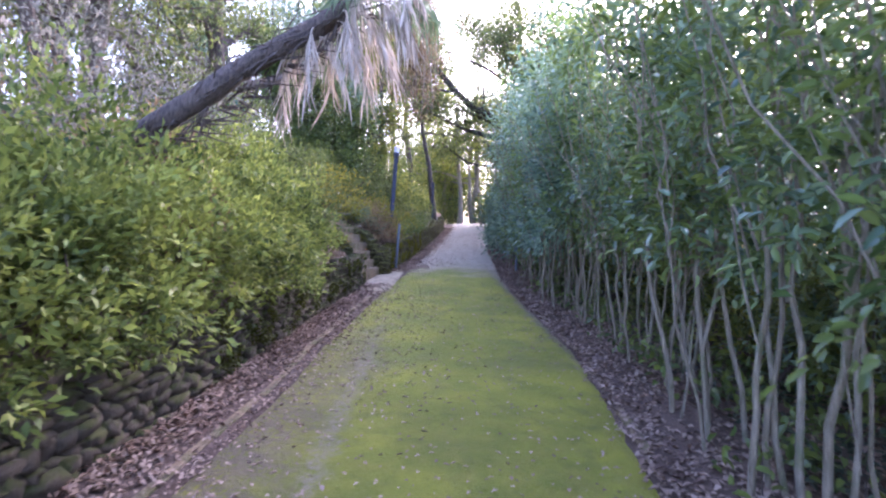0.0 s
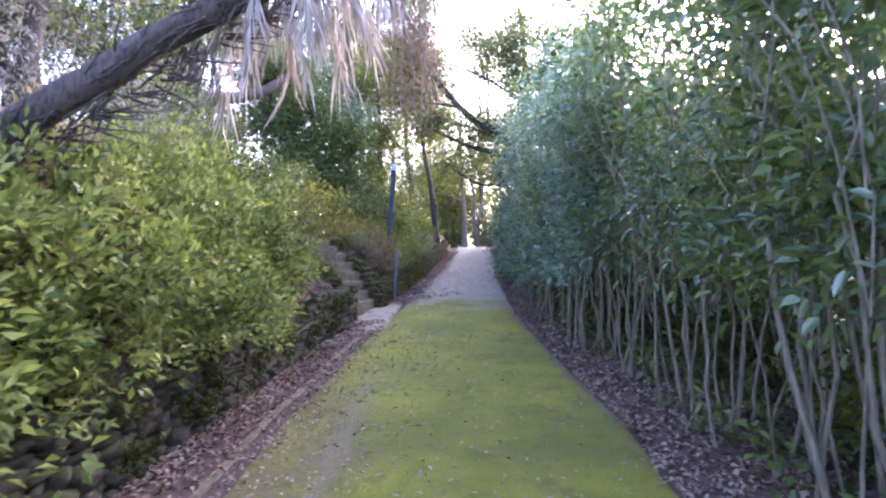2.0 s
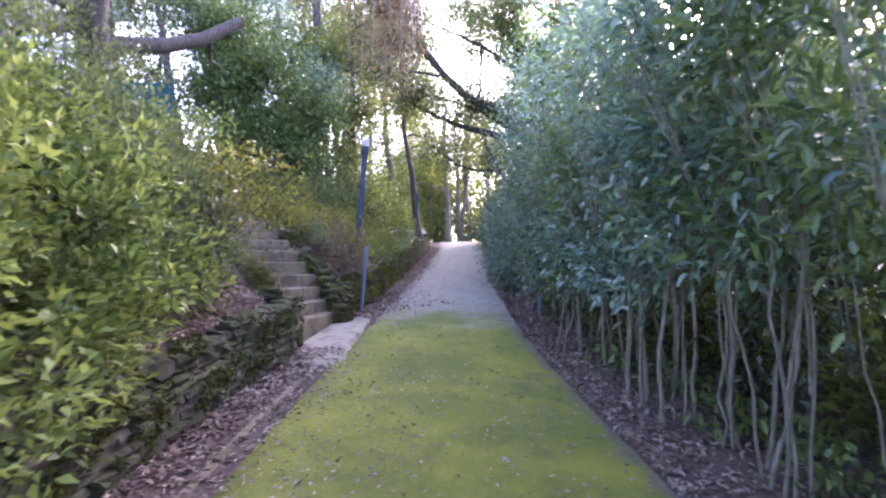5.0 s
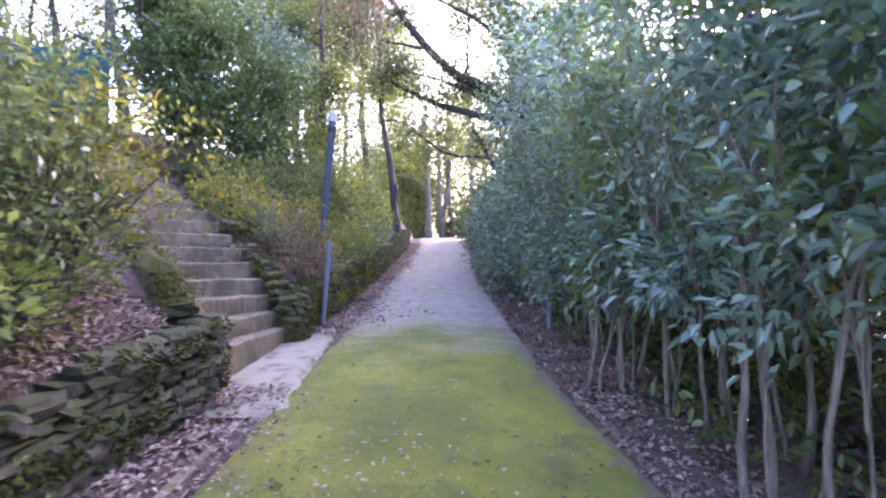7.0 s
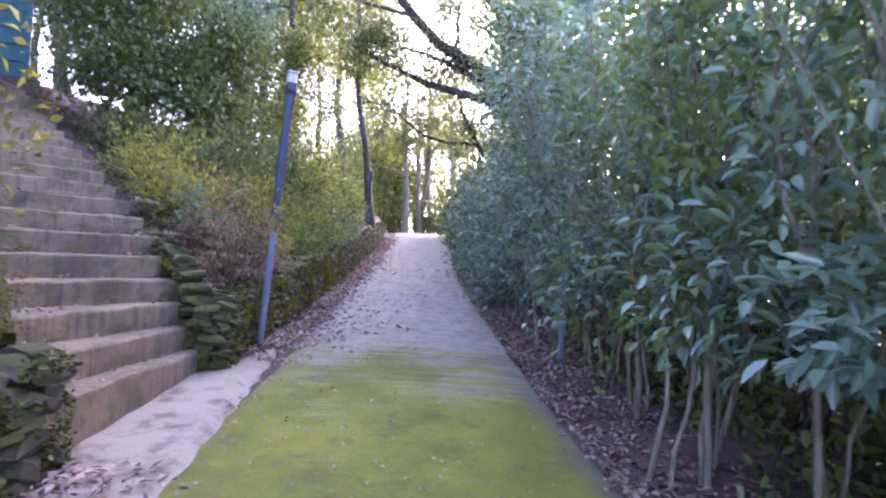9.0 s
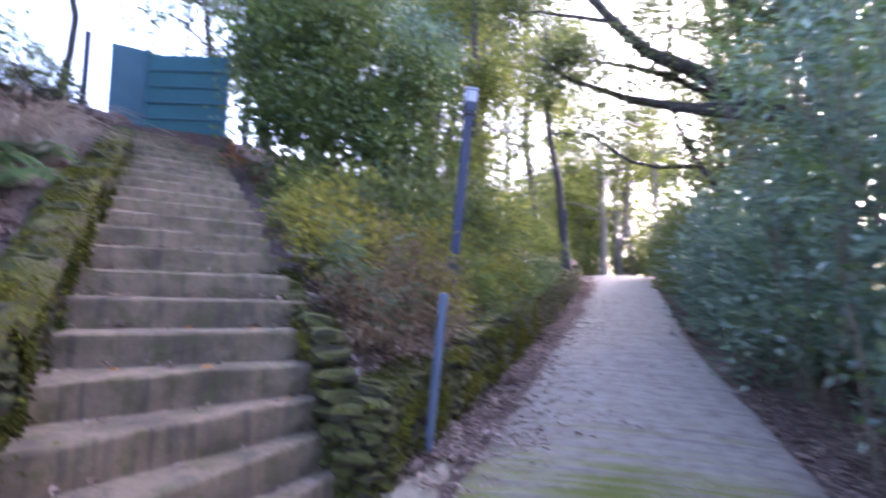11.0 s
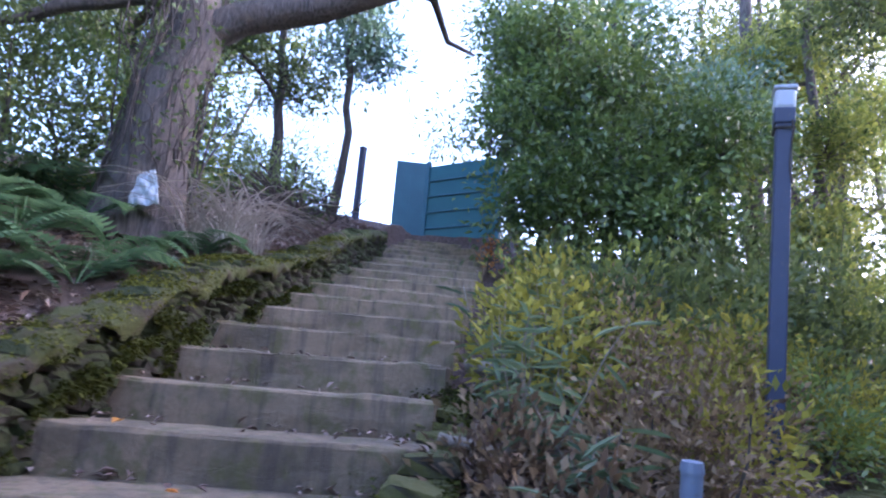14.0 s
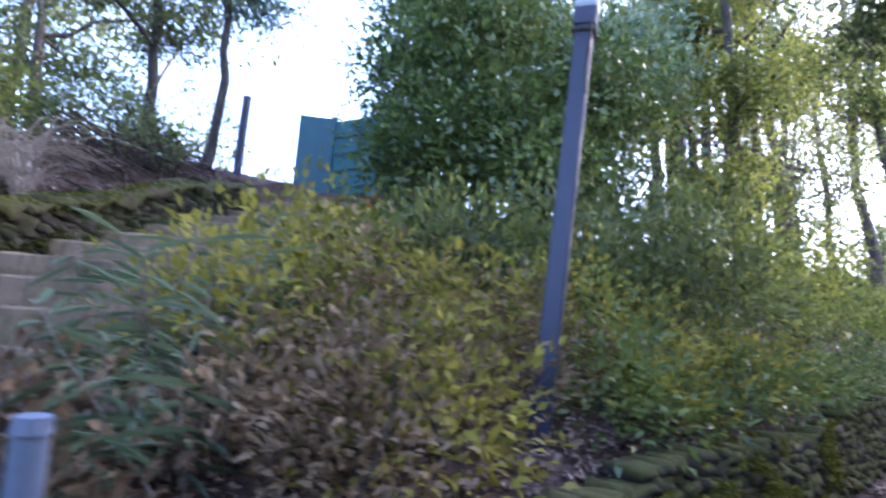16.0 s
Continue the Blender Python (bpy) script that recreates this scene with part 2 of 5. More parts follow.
M_sand = mat("pale_grit", build_sand, 0.95)
def build_moss(nt, b):
    v = world_place(nt)
    n1, n2 = noise_tex(nt, v, 60, 6, 0.7), noise_tex(nt, v, 5, 5)
    c = mixc(nt, n1, (0.02, 0.027, 0.006), (0.13, 0.13, 0.022))
    c = mixc(nt, smooth(nt, n2, 0.46, 0.66), c, mixc(nt, n1, (0.03, 0.024, 0.014), (0.12, 0.085, 0.05)))
    link(nt, c, b.inputs["Base Color"])
    bump(nt, b, calc(nt, 'ADD', n1, n2), 1.0, 0.03)


M_moss = mat("cushion_moss", build_moss, 1.0)
M_bag = mat("white_plastic", painted_build((0.42, 0.46, 0.5), (0.62, 0.65, 0.68)), 0.35)
M_azalea = leaf_mat("azalea_leaf", [(0.02, 0.04, 0.014), (0.065, 0.105, 0.026), (0.13, 0.18, 0.04), (0.24, 0.28, 0.065)], 0.55, 0.35, 0.3)
M_hedge = leaf_mat("laurel_leaf", [(0.03, 0.072, 0.055), (0.068, 0.14, 0.10), (0.12, 0.20, 0.135), (0.19, 0.28, 0.15)], 0.3, 0.45, 0.9, 0.9)
# laurel leaves with the sky's pale blue sheen put into their colour
M_skylithedge = leaf_mat("skylit_laurel_leaf", [(0.03, 0.075, 0.065), (0.08, 0.165, 0.13), (0.14, 0.25, 0.18), (0.24, 0.35, 0.22)], 0.3, 0.45, 0.9, 0.9)
M_greenhedge = leaf_mat("green_laurel_leaf", [(0.028, 0.062, 0.022), (0.062, 0.125, 0.036), (0.11, 0.185, 0.052), (0.19, 0.26, 0.08)], 0.32, 0.5, 0.7, 0.4)
M_tree = leaf_mat("tree_leaf", [(0.025, 0.042, 0.016), (0.055, 0.08, 0.026), (0.095, 0.128, 0.038), (0.155, 0.185, 0.055)], 0.4, 0.5)
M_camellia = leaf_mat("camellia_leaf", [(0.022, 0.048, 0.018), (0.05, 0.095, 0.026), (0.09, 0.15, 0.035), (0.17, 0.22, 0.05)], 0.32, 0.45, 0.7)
M_light = leaf_mat("light_leaf", [(0.035, 0.06, 0.018), (0.08, 0.125, 0.028), (0.15, 0.195, 0.04), (0.28, 0.29, 0.06)], 0.5, 0.5, 0.3)
M_dry = leaf_mat("dry_leaf", [(0.06, 0.035, 0.028), (0.13, 0.08, 0.06), (0.22, 0.15, 0.115), (0.36, 0.28, 0.23)], 0.75, 0.1, 0.3)
M_withered = leaf_mat("withered_leaf", [(0.05, 0.03, 0.018), (0.12, 0.076, 0.043), (0.20, 0.135, 0.075), (0.30, 0.22, 0.125)], 0.7, 0.25, 0.3)
M_orange = leaf_mat("orange_leaf", [(0.35, 0.08, 0.02), (0.5, 0.16, 0.03), (0.55, 0.28, 0.05)], 0.5, 0.3, 0.4)
M_frond = leaf_mat("dead_frond", [(0.18, 0.14, 0.11), (0.32, 0.27, 0.22), (0.50, 0.44, 0.38)], 0.8, 0.2, 0.2)
M_olive = leaf_mat("olive_leaf", [(0.045, 0.052, 0.013), (0.11, 0.12, 0.022), (0.20, 0.20, 0.034), (0.35, 0.31, 0.05)], 0.6, 0.4, 0.25)
M_mosstuft = leaf_mat("moss_tuft", [(0.015, 0.02, 0.006), (0.03, 0.036, 0.009), (0.055, 0.06, 0.013), (0.09, 0.095, 0.02)], 0.95, 0.2, 0.1)
M_mosstuft2 = leaf_mat("bright_moss_tuft", [(0.03, 0.035, 0.008), (0.07, 0.075, 0.014), (0.12, 0.12, 0.02), (0.19, 0.18, 0.03)], 0.95, 0.2, 0.1)
M_ivy = leaf_mat("ivy_leaf", [(0.012, 0.022, 0.014), (0.024, 0.042, 0.024), (0.045, 0.07, 0.04)], 0.35, 0.2, 0.6)
# leaf colours greyed to hold the veil of lens flare over the upper bank
M_flaregrey = leaf_mat("flare_grey_leaf", [(0.04, 0.045, 0.035), (0.09, 0.095, 0.075), (0.15, 0.15, 0.125), (0.23, 0.22, 0.19)], 0.7, 0.35, 0.25)
M_fern = leaf_mat("fern_leaf", [(0.05, 0.10, 0.045), (0.095, 0.165, 0.07), (0.15, 0.23, 0.10)], 0.65, 0.4, 0.25)
M_blade = leaf_mat("blade_leaf", [(0.045, 0.085, 0.045), (0.09, 0.15, 0.075), (0.16, 0.21, 0.105)], 0.4, 0.4)
M_bark = bark_mat("grey_bark", (0.03, 0.023, 0.02), (0.125, 0.10, 0.085), 9.0, (0.10, 0.10, 0.07))
M_stem = bark_mat("pale_stem", (0.10, 0.085, 0.06), (0.32, 0.275, 0.21), 14, (0.12, 0.13, 0.07))
M_dark = bark_mat("dark_bark", (0.02, 0.016, 0.014), (0.085, 0.07, 0.06), 8, (0.06, 0.07, 0.045))
M_vinebark = bark_mat("vine_clad_bark", (0.036, 0.03, 0.027), (0.15, 0.122, 0.108), 14, (0.13, 0.10, 0.08))
M_fibre = bark_mat("palm_fibre", (0.025, 0.02, 0.018), (0.13, 0.10, 0.085), 16, (0.09, 0.07, 0.06))
M_wood = bark_mat("dead_wood", (0.16, 0.13, 0.1), (0.36, 0.31, 0.26), 12, (0.2, 0.18, 0.14))


# ---- helpers of this scene ----
def holder(name, place, label, category, group="", kind=""):
    ob = new(name)
    ob.location = place
    ob.empty_display_size = 0.1
    return tagged(ob, label, category, group, kind)


def give(ob, parent):
    ob.parent = parent
    ob.matrix_parent_inverse = Matrix.Translation(-parent.matrix_basis.translation) if parent.type == 'EMPTY' else parent.matrix_world.inverted()
    return ob


def part(name, bm, material, parent=None, label="", smoothed=False):
    me = bpy.data.meshes.new(name)
    bm.to_mesh(me)
    bm.free()
    me.materials.append(material)
    if smoothed:
        me.polygons.foreach_set("use_smooth", [True] * len(me.polygons))
    ob = new(name, me)
    if parent is not None:
        give(ob, parent)
    if label:
        ob["label"] = label
    return ob


def raw_mesh(name, verts, faces, material, parent=None, smoothed=False):
    """One mesh object from arrays of corners and of faces with equal corner counts."""
    me = bpy.data.meshes.new(name)
    k = faces.shape[1]
    me.vertices.add(len(verts))
    me.vertices.foreach_set("co", np.ascontiguousarray(verts, dtype=np.float32).ravel())
    me.loops.add(faces.size)
    me.loops.foreach_set("vertex_index", np.ascontiguousarray(faces, dtype=np.int32).ravel())
    me.polygons.add(len(faces))
    me.polygons.foreach_set("loop_start", np.arange(0, faces.size, k, dtype=np.int32))
    me.update(calc_edges=True)
    me.materials.append(material)
    if smoothed:
        me.polygons.foreach_set("use_smooth", [True] * len(faces))
    ob = new(name, me)
    if parent is not None:
        give(ob, parent)
    return ob


def unit(v):
    return v / np.maximum(np.linalg.norm(v, axis=-1, keepdims=True), 1e-9)


def leaf_arrays(at, way, length, width, fold=0.25, flat=0.0):
    """Folded four-cornered leaves at the places, pointing along way; flat: how level they lie."""
    n = len(at)
    way = unit(way)
    rnd = rng.normal(size=(n, 3)) * (1 - flat) + np.array([0, 0, 1.0]) * (0.6 + 2 * flat)
    side = unit(np.cross(way, rnd))
    norm = np.cross(side, way)
    L = (length * rng.uniform(0.6, 1.3, n))[:, None]
    W = (width * rng.uniform(0.7, 1.25, n))[:, None]
    mid = at + way * L * 0.5
    v = np.stack([at, mid + side * W * 0.5 + norm * W * fold, at + way * L - norm * L * 0.12, mid - side * W * 0.5 + norm * W * fold], 1)
    return v.reshape(-1, 3), np.arange(4 * n).reshape(-1, 4)


def full_leaf_arrays(at, way, length, width, fold=0.2, flat=0.0):
    """Leaves with a midrib and rounded sides, for those close by."""
    n = len(at)
    way = unit(way)
    rnd = rng.normal(size=(n, 3)) * (1 - flat) + np.array([0, 0, 1.0]) * (0.6 + 2 * flat)
    side = unit(np.cross(way, rnd))
    norm = np.cross(side, way)
    L = (length * rng.uniform(0.6, 1.3, n))[:, None]
    W = (width * rng.uniform(0.7, 1.25, n))[:, None]
    a, c = at + way * L * 0.28, at + way * L * 0.68 - norm * L * 0.04
    tip = at + way * L - norm * L * 0.14
    up = norm * W * fold
    v = np.stack([at, a + side * W * 0.45 + up, c + side * W * 0.42 + up, tip, c - side * W * 0.42 + up, a - side * W * 0.45 + up], 1)
    k = np.arange(n)[:, None] * 6
    return v.reshape(-1, 3), np.concatenate([k + np.array([[0, 1, 2, 3]]), k + np.array([[0, 3, 4, 5]])])


def leaves(name, at, way, length, width, material, parent=None, fold=0.25, flat=0.25, full=False):
    v, f = (full_leaf_arrays if full else leaf_arrays)(at, way, length, width, fold, flat)
    return raw_mesh(name, v, f, material, parent)


def clumps(centres, per, spread, out=None, lift=0.3):
    """Leaf places and ways round clump centres; out: a way that the clumps face."""
    c = np.repeat(centres, per, axis=0)
    off = np.clip(rng.normal(size=c.shape), -2.1, 2.1) * spread
    way = unit(off) + rng.normal(size=c.shape) * 0.5 + np.array([0, 0, lift])
    if out is not None:
        way = way + np.repeat(out, per, axis=0) * 0.7
    return c + off, way


def tubes(paths, sides=7, rough=0.0):
    """Corners and faces of tapered limbs: paths of (points, radii)."""
    V, F, base = [], [], 0
    ang = np.linspace(0, 2 * np.pi, sides, endpoint=False)
    for pts, rad in paths:
        pts, rad = np.asarray(pts, float), np.asarray(rad, float)
        tang = unit(np.gradient(pts, axis=0))
        ref = np.where(np.abs(tang[:, 2:3]) > 0.9, np.array([[1.0, 0, 0]]), np.array([[0, 0, 1.0]]))
        a = unit(np.cross(tang, ref))
        b = np.cross(tang, a)
        r = rad[:, None] * (1 + rough * rng.normal(size=(len(pts), sides)))
        ring = pts[:, None] + (a[:, None] * np.cos(ang)[None, :, None] + b[:, None] * np.sin(ang)[None, :, None]) * r[..., None]
        V.append(ring.reshape(-1, 3))
        i = np.arange(len(pts) - 1)[:, None] * sides
        j = np.arange(sides)[None]
        k = (j + 1) % sides
        F.append(np.stack([i + j, i + k, i + sides + k, i + sides + j], -1).reshape(-1, 4) + base)
        base += len(pts) * sides
    return np.concatenate(V), np.concatenate(F)


def bent(a, b, n=7, wob=0.08, sag=0.0):
    """Points of a slightly crooked line from a to b."""
    a, b = np.asarray(a, float), np.asarray(b, float)
    t = np.linspace(0, 1, n)[:, None]
    p = a + (b - a) * t
    d = np.linalg.norm(b - a)
    w = rng.normal(size=(n, 3)) * wob * d / n ** 0.5
    w[0] = 0
    w = np.cumsum(w, 0) * 0.5
    w -= t * w[-1]
    p = p + w
    p[:, 2] += sag * d * 4 * (t * (1 - t))[:, 0]
    return p


def box_bm(bm, size, m=Matrix.Identity(4), bevel=0.0):
    r = bmesh.ops.create_cube(bm, size=1.0, matrix=m @ Matrix.Diagonal((*size, 1)))
    if bevel:
        edges = list({e for v in r["verts"] for e in v.link_edges})
        bmesh.ops.bevel(bm, geom=edges, offset=bevel, segments=2, affect='EDGES', profile=0.5)


# ---- the lie of the land ----
def P(y):
    """Height of the path."""
    return np.interp(y, [-60, -10, 9, 34, 40, 120, 400], [-4.0, -1.33, 0.0, 2.33, 2.5, 2.5, 2.5])


def XR(y):
    """The path's edge by the hedge."""
    return np.interp(y, [-60, -8, 0, 1.7, 5.1, 7.2, 10.7, 15.9, 25, 34, 60], [2.2, 2.1, 1.98, 1.9, 1.45, 1.2, 0.93, 0.58, 0.48, 0.2, -6])


def XL(y):
    """The path's edge by the bank."""
    return np.interp(y, [-60, -8, 0, 1.5, 5, 8.4, 12, 20, 27, 34, 60], [-0.6, -0.7, -0.95, -1.1, -1.27, -1.38, -1.38, -1.55, -1.75, -2.2, -9])


def XW(y):
    """The foot of the bank's walls."""
    return np.interp(y, [-60, -8, -2, 5, 6.5, 9.3, 10, 14, 20, 27, 34, 60], [-1.4, -1.4, -1.65, -1.96, -1.93, -1.93, -1.85, -1.88, -2.0, -2.25, -2.8, -10])


LB, RB = np.array([-1.98, 6.6]), np.array([-1.95, 9.0])      # where the stair's two sides start
LD, RD = np.array([-0.68, 0.733]), np.array([-0.695, 0.719])  # and the ways they run
RISE = 0.2
U = [0, .44, 1.0, 1.6, 2.15, 2.6, 3.08, 3.55, 4.05, 4.6]
S = [0, .2, .36, .52, .75, 1.15, 1.65, 2.15, 2.7, 3.22]
while len(U) < 22:
    U.append(U[-1] + 0.56)
    S.append(S[-1] + 0.56)


def bank(x, y):
    """Height of the bank behind its walls."""
    d = np.maximum(0, XW(y) - 0.1 - x)
    rise = np.interp(d, [0, 0.15, 7.5, 12, 40, 400], [0.62, 0.72, 3.95, 4.7, 5.0, 5.0])
    return P(y) + rise


def stair_uv(x, y):
    """How far across the stair (0 to 1, from the bank's side) and along it a place is."""
    ax, ay = x - LB[0], y - LB[1]
    along = ax * LD[0] + ay * LD[1]
    across = ax * LD[1] - ay * LD[0]
    return across / 1.74, along


def land(x, y):
    z = np.where(x < XW(y) - 0.12, bank(x, y), P(y) - 0.03)
    z = np.where(x > XR(y), P(y) - 0.03 + 0.06 * np.minimum(1, (x - XR(y)) / 0.4), z)
    z = np.where(x > XR(y) + 1.2, z - 0.16 * np.minimum(12, x - XR(y) - 1.2), z)
    c, a = stair_uv(x, y)
    tread = sum(np.where(a > u * (1 - c) + (q + 1.74) * c, RISE, 0.0) for u, q in zip(U, S))
    z = np.where((c <= -0.12) & (c > -2) & (a > 0.3) & (x < -2.2), np.maximum(z, np.interp(a, U, RISE * np.arange(len(U))) + 0.42), z)
    inside = (c > -0.12) & (c < 1.03) & (a > -0.3) & (x < -1.9)
    z = np.where(inside, np.minimum(z, tread - 0.2), z)
    z = np.where(inside & (a > 11.0), 4.36, z)
    return z


def ground_sheet():
    xs = np.unique(np.concatenate([np.linspace(-400, -30, 8), np.linspace(-30, -12, 19), np.arange(-12, 5, 0.11), np.linspace(5, 30, 26), np.linspace(30, 400, 8)]))
    ys = np.unique(np.concatenate([np.linspace(-400, -12, 12), np.arange(-12, 22, 0.14), np.linspace(22, 60, 60), np.linspace(60, 500, 12)]))
    X, Y = np.meshgrid(xs, ys)
    Z = land(X, Y)
    near = (np.abs(X) < 14) & (Y > -14) & (Y < 50)
    lump = np.array([noise.fractal((x * 1.1, y * 1.1, 0), 1.0, 2.0, 4) if k else 0.0 for x, y, k in zip(X.ravel(), Y.ravel(), near.ravel())]).reshape(X.shape)
    off = (X < XW(Y) - 0.3) | (X > XR(Y) + 0.3)
    c, a = stair_uv(X, Y)
    off &= ~((c > -0.25) & (c < 1.1) & (a > -0.3))
    Z = Z + lump * 0.07 * off
    n, m = X.shape
    i = np.arange(n * m).reshape(n, m)
    F = np.stack([i[:-1, :-1], i[:-1, 1:], i[1:, 1:], i[1:, :-1]], -1).reshape(-1, 4)
    g = raw_mesh("ground", np.stack([X, Y, Z], -1).reshape(-1, 3), F, M_soil, None, True)
    return tagged(g, "brown leaf-strewn soil bank and woodland floor", "ground", kind="structure")


ground = ground_sheet()


def path_sheet():
    ys = np.concatenate([np.arange(-14, 20, 0.2), np.arange(20, 60, 0.5)])
    k = np.linspace(0, 1, 22)
    X = XL(ys)[:, None] + (XR(ys) - XL(ys))[:, None] * k
    wob = np.array([noise.noise((0, y * 2.2, 3)) for y in ys]) * 0.05
    X[:, 0] += wob
    X[:, -1] -= wob[::-1]
    Y = np.repeat(ys[:, None], len(k), 1)
    Z = P(Y) + 0.035 * (1 - (2 * k - 1) ** 2) + 0.004
    Z = Z + np.array([noise.noise((x * 1.5, y * 1.5, 7)) for x, y in zip(X.ravel(), Y.ravel())]).reshape(X.shape) * 0.008
    Z[:, 0] -= 0.05
    Z[:, -1] -= 0.05
    n, m = X.shape
    i = np.arange(n * m).reshape(n, m)
    F = np.stack([i[:-1, :-1], i[:-1, 1:], i[1:, 1:], i[1:, :-1]], -1).reshape(-1, 4)
    ob = raw_mesh("road", np.stack([X, Y, Z], -1).reshape(-1, 3), F, M_path, None, True)
    return tagged(ob, "sloping lane of worn concrete under bright green moss", "path", kind="structure")


road = path_sheet()


# ---- stairs ----
def stairs():
    st = holder("staircase", (-2.4, 8.6, 0.0), "worn concrete garden steps with mossy treads climbing the bank", "staircase")
    n = len(U)
    for k in range(n):
        top = RISE * (k + 1)
        l0, r0 = LB + LD * U[k], RB + RD * S[k]
        k2 = k + 1
        l1 = LB + LD * (U[k2] + 0.12 if k2 < n else U[k] + 2.6)
        r1 = RB + RD * (S[k2] + 0.12 if k2 < n else S[k] + 2.6)
        out = (l0 - r0) / np.linalg.norm(l0 - r0) * 0.06
        bm = bmesh.new()
        segs = 10
        rows = []
        for i in range(segs + 1):
            f = i / segs
            a = (r0 - out * 0.3) + (l0 + out - r0 + out * 0.3) * f
            b = (r1 - out * 0.3) + (l1 + out - r1 + out * 0.3) * f
            jit = rng.normal(size=3) * 0.006
            fr = (a - b) / np.linalg.norm(a - b)
            prof = [(b, top - 0.3), (b, top - 0.004), (a - fr * 0.05, top + jit[0]), (a - fr * 0.012, top - 0.004 + jit[0]), (a + fr * jit[1], top - 0.022), (a + fr * jit[1] * 2, top - RISE * 0.6), (a + fr * (jit[2] - 0.004), top - RISE - 0.06), (a, top - 0.34)]
            rows.append([bm.verts.new((p[0], p[1], z)) for p, z in prof])
        for q, w in zip(rows, rows[1:]):
            for i in range(len(q) - 1):
                bm.faces.new((q[i], q[i + 1], w[i + 1], w[i]))
        for q in (rows[0], rows[-1]):
            bm.faces.new(q if q is rows[-1] else q[::-1])
        bmesh.ops.recalc_face_normals(bm, faces=bm.faces)
        part("step", bm, M_conc, st)
    return st


staircase = stairs()


# ---- dry stone walls ----
def stone_meshes(count, material, tag):
    """Rough split stones: unit blocks with broken faces and uneven corners."""
    out = []
    for i in range(count):
        bm = bmesh.new()
        bmesh.ops.create_cube(bm, size=1.0)
        bmesh.ops.subdivide_edges(bm, edges=list(bm.edges), cuts=1, use_grid_fill=True)
        seed = Vector((rng.uniform(0, 90), rng.uniform(0, 90), 0))
        for v in bm.verts:
            corner = sum(abs(k) > 0.4 for k in v.co)
            v.co *= (1.0, 1.0, 0.94, 0.8)[corner]
            v.co += Vector(noise.noise_vector(v.co * 1.6 + seed)) * 0.2 + Vector(rng.normal(size=3) * 0.045)
        me = bpy.data.meshes.new(tag)
        bm.to_mesh(me)
        bm.free()
        me.materials.append(material)
        out.append(me)
    return out


def joined(name, meshes, mats, material, parent):
    """One mesh of many placed stones."""
    V, F, base = [], [], 0
    tri = []
    for me, m in zip(meshes, mats):
        co = np.empty(len(me.vertices) * 3, np.float32)
        me.vertices.foreach_get("co", co)
        co = co.reshape(-1, 3) @ np.array(m.to_3x3()).T + np.array(m.translation)
        V.append(co)
        for p in me.polygons:
            vs = list(p.vertices)
            for i in range(1, len(vs) - 1):
                tri.append((vs[0] + base, vs[i] + base, vs[i + 1] + base))
        base += len(co)
    ob = raw_mesh(name, np.concatenate(V), np.array(tri), material, parent)
    tagged(ob, kind="stuff")
    return ob


def dry_wall(name, label, line, bottom, height, length, material, near, size=(0.24, 0.105), batter=0.12, core=0.16, core_from=0.3):
    """Stones in rough courses along line(s) -> (x, y, turn); near(s) says which are parts of their own."""
    x0, y0, _ = line(length / 2)
    wall = holder(name, (x0, y0, bottom(length / 2)), label, "stone wall", kind="structure")
    kinds = stone_meshes(14, material, "stone")
    far_m, far_t = [], []
    hmax = max(height(s) for s in np.linspace(0, length, 20))
    z = 0.0
    while z < hmax:
        h = size[1] * rng.uniform(0.75, 1.3)
        s = rng.uniform(-0.1, 0.0)
        while s < length:
            w = size[0] * rng.uniform(0.55, 1.5)
            c = s + w / 2
            if 0 <= c <= length and z + h * 0.5 < height(c):
                x, y, turn = line(c)
                hh = h * rng.uniform(0.85, 1.15)
                m = pose(x, y, bottom(c) + z + hh / 2 - 0.03, rng.normal() * 4, rng.normal() * 3, turn + rng.normal() * 5) @ Matrix.Translation((0, batter * z + rng.normal() * 0.012, 0)) @ Matrix.Diagonal((w * 1.2, 0.24, hh * 1.3, 1))
                me = kinds[rng.integers(len(kinds))]
                if near(c):
                    ob = new("stone", me)
                    ob.matrix_world = m
                    ob.parent = wall
                    ob.matrix_parent_inverse = Matrix.Translation(-wall.location)
                else:
                    far_m.append(me)
                    far_t.append(m)
            s += w
        z += h
    if far_m:
        joined("small_stones", far_m, far_t, material, wall)
    # earth core behind the stones
    ss = np.linspace(core_from, length - 0.3, max(6, int(length / 0.4)))
    bm = bmesh.new()
    rows = []
    for s in ss:
        x, y, turn = line(s)
        d = np.array([-math.sin(radians(turn)), math.cos(radians(turn))])
        b, h = bottom(s) - 0.2, height(s)
        rows.append([bm.verts.new((x + d[0] * o, y + d[1] * o, zz)) for o, zz in ((0.04, b), (0.04 + batter * h, b + h + 0.1), (core + 0.22, b + h + 0.12), (core + 0.22, b))])
    for a, c in zip(rows, rows[1:]):
        for i in range(4):
            bm.faces.new((a[i], a[(i + 1) % 4], c[(i + 1) % 4], c[i]))
    bm.faces.new(rows[0][::-1])
    bm.faces.new(rows[-1])
    bmesh.ops.recalc_face_normals(bm, faces=bm.faces)
    part("wall_core", bm, M_soil, wall)
    return wall


def along_path(y0):
    def line(s):
        y = y0 + s
        dx = float(XW(y + 0.1) - XW(y - 0.1)) / 0.2
        return float(XW(y)), y, 90 - math.degrees(math.atan(dx))
    return line


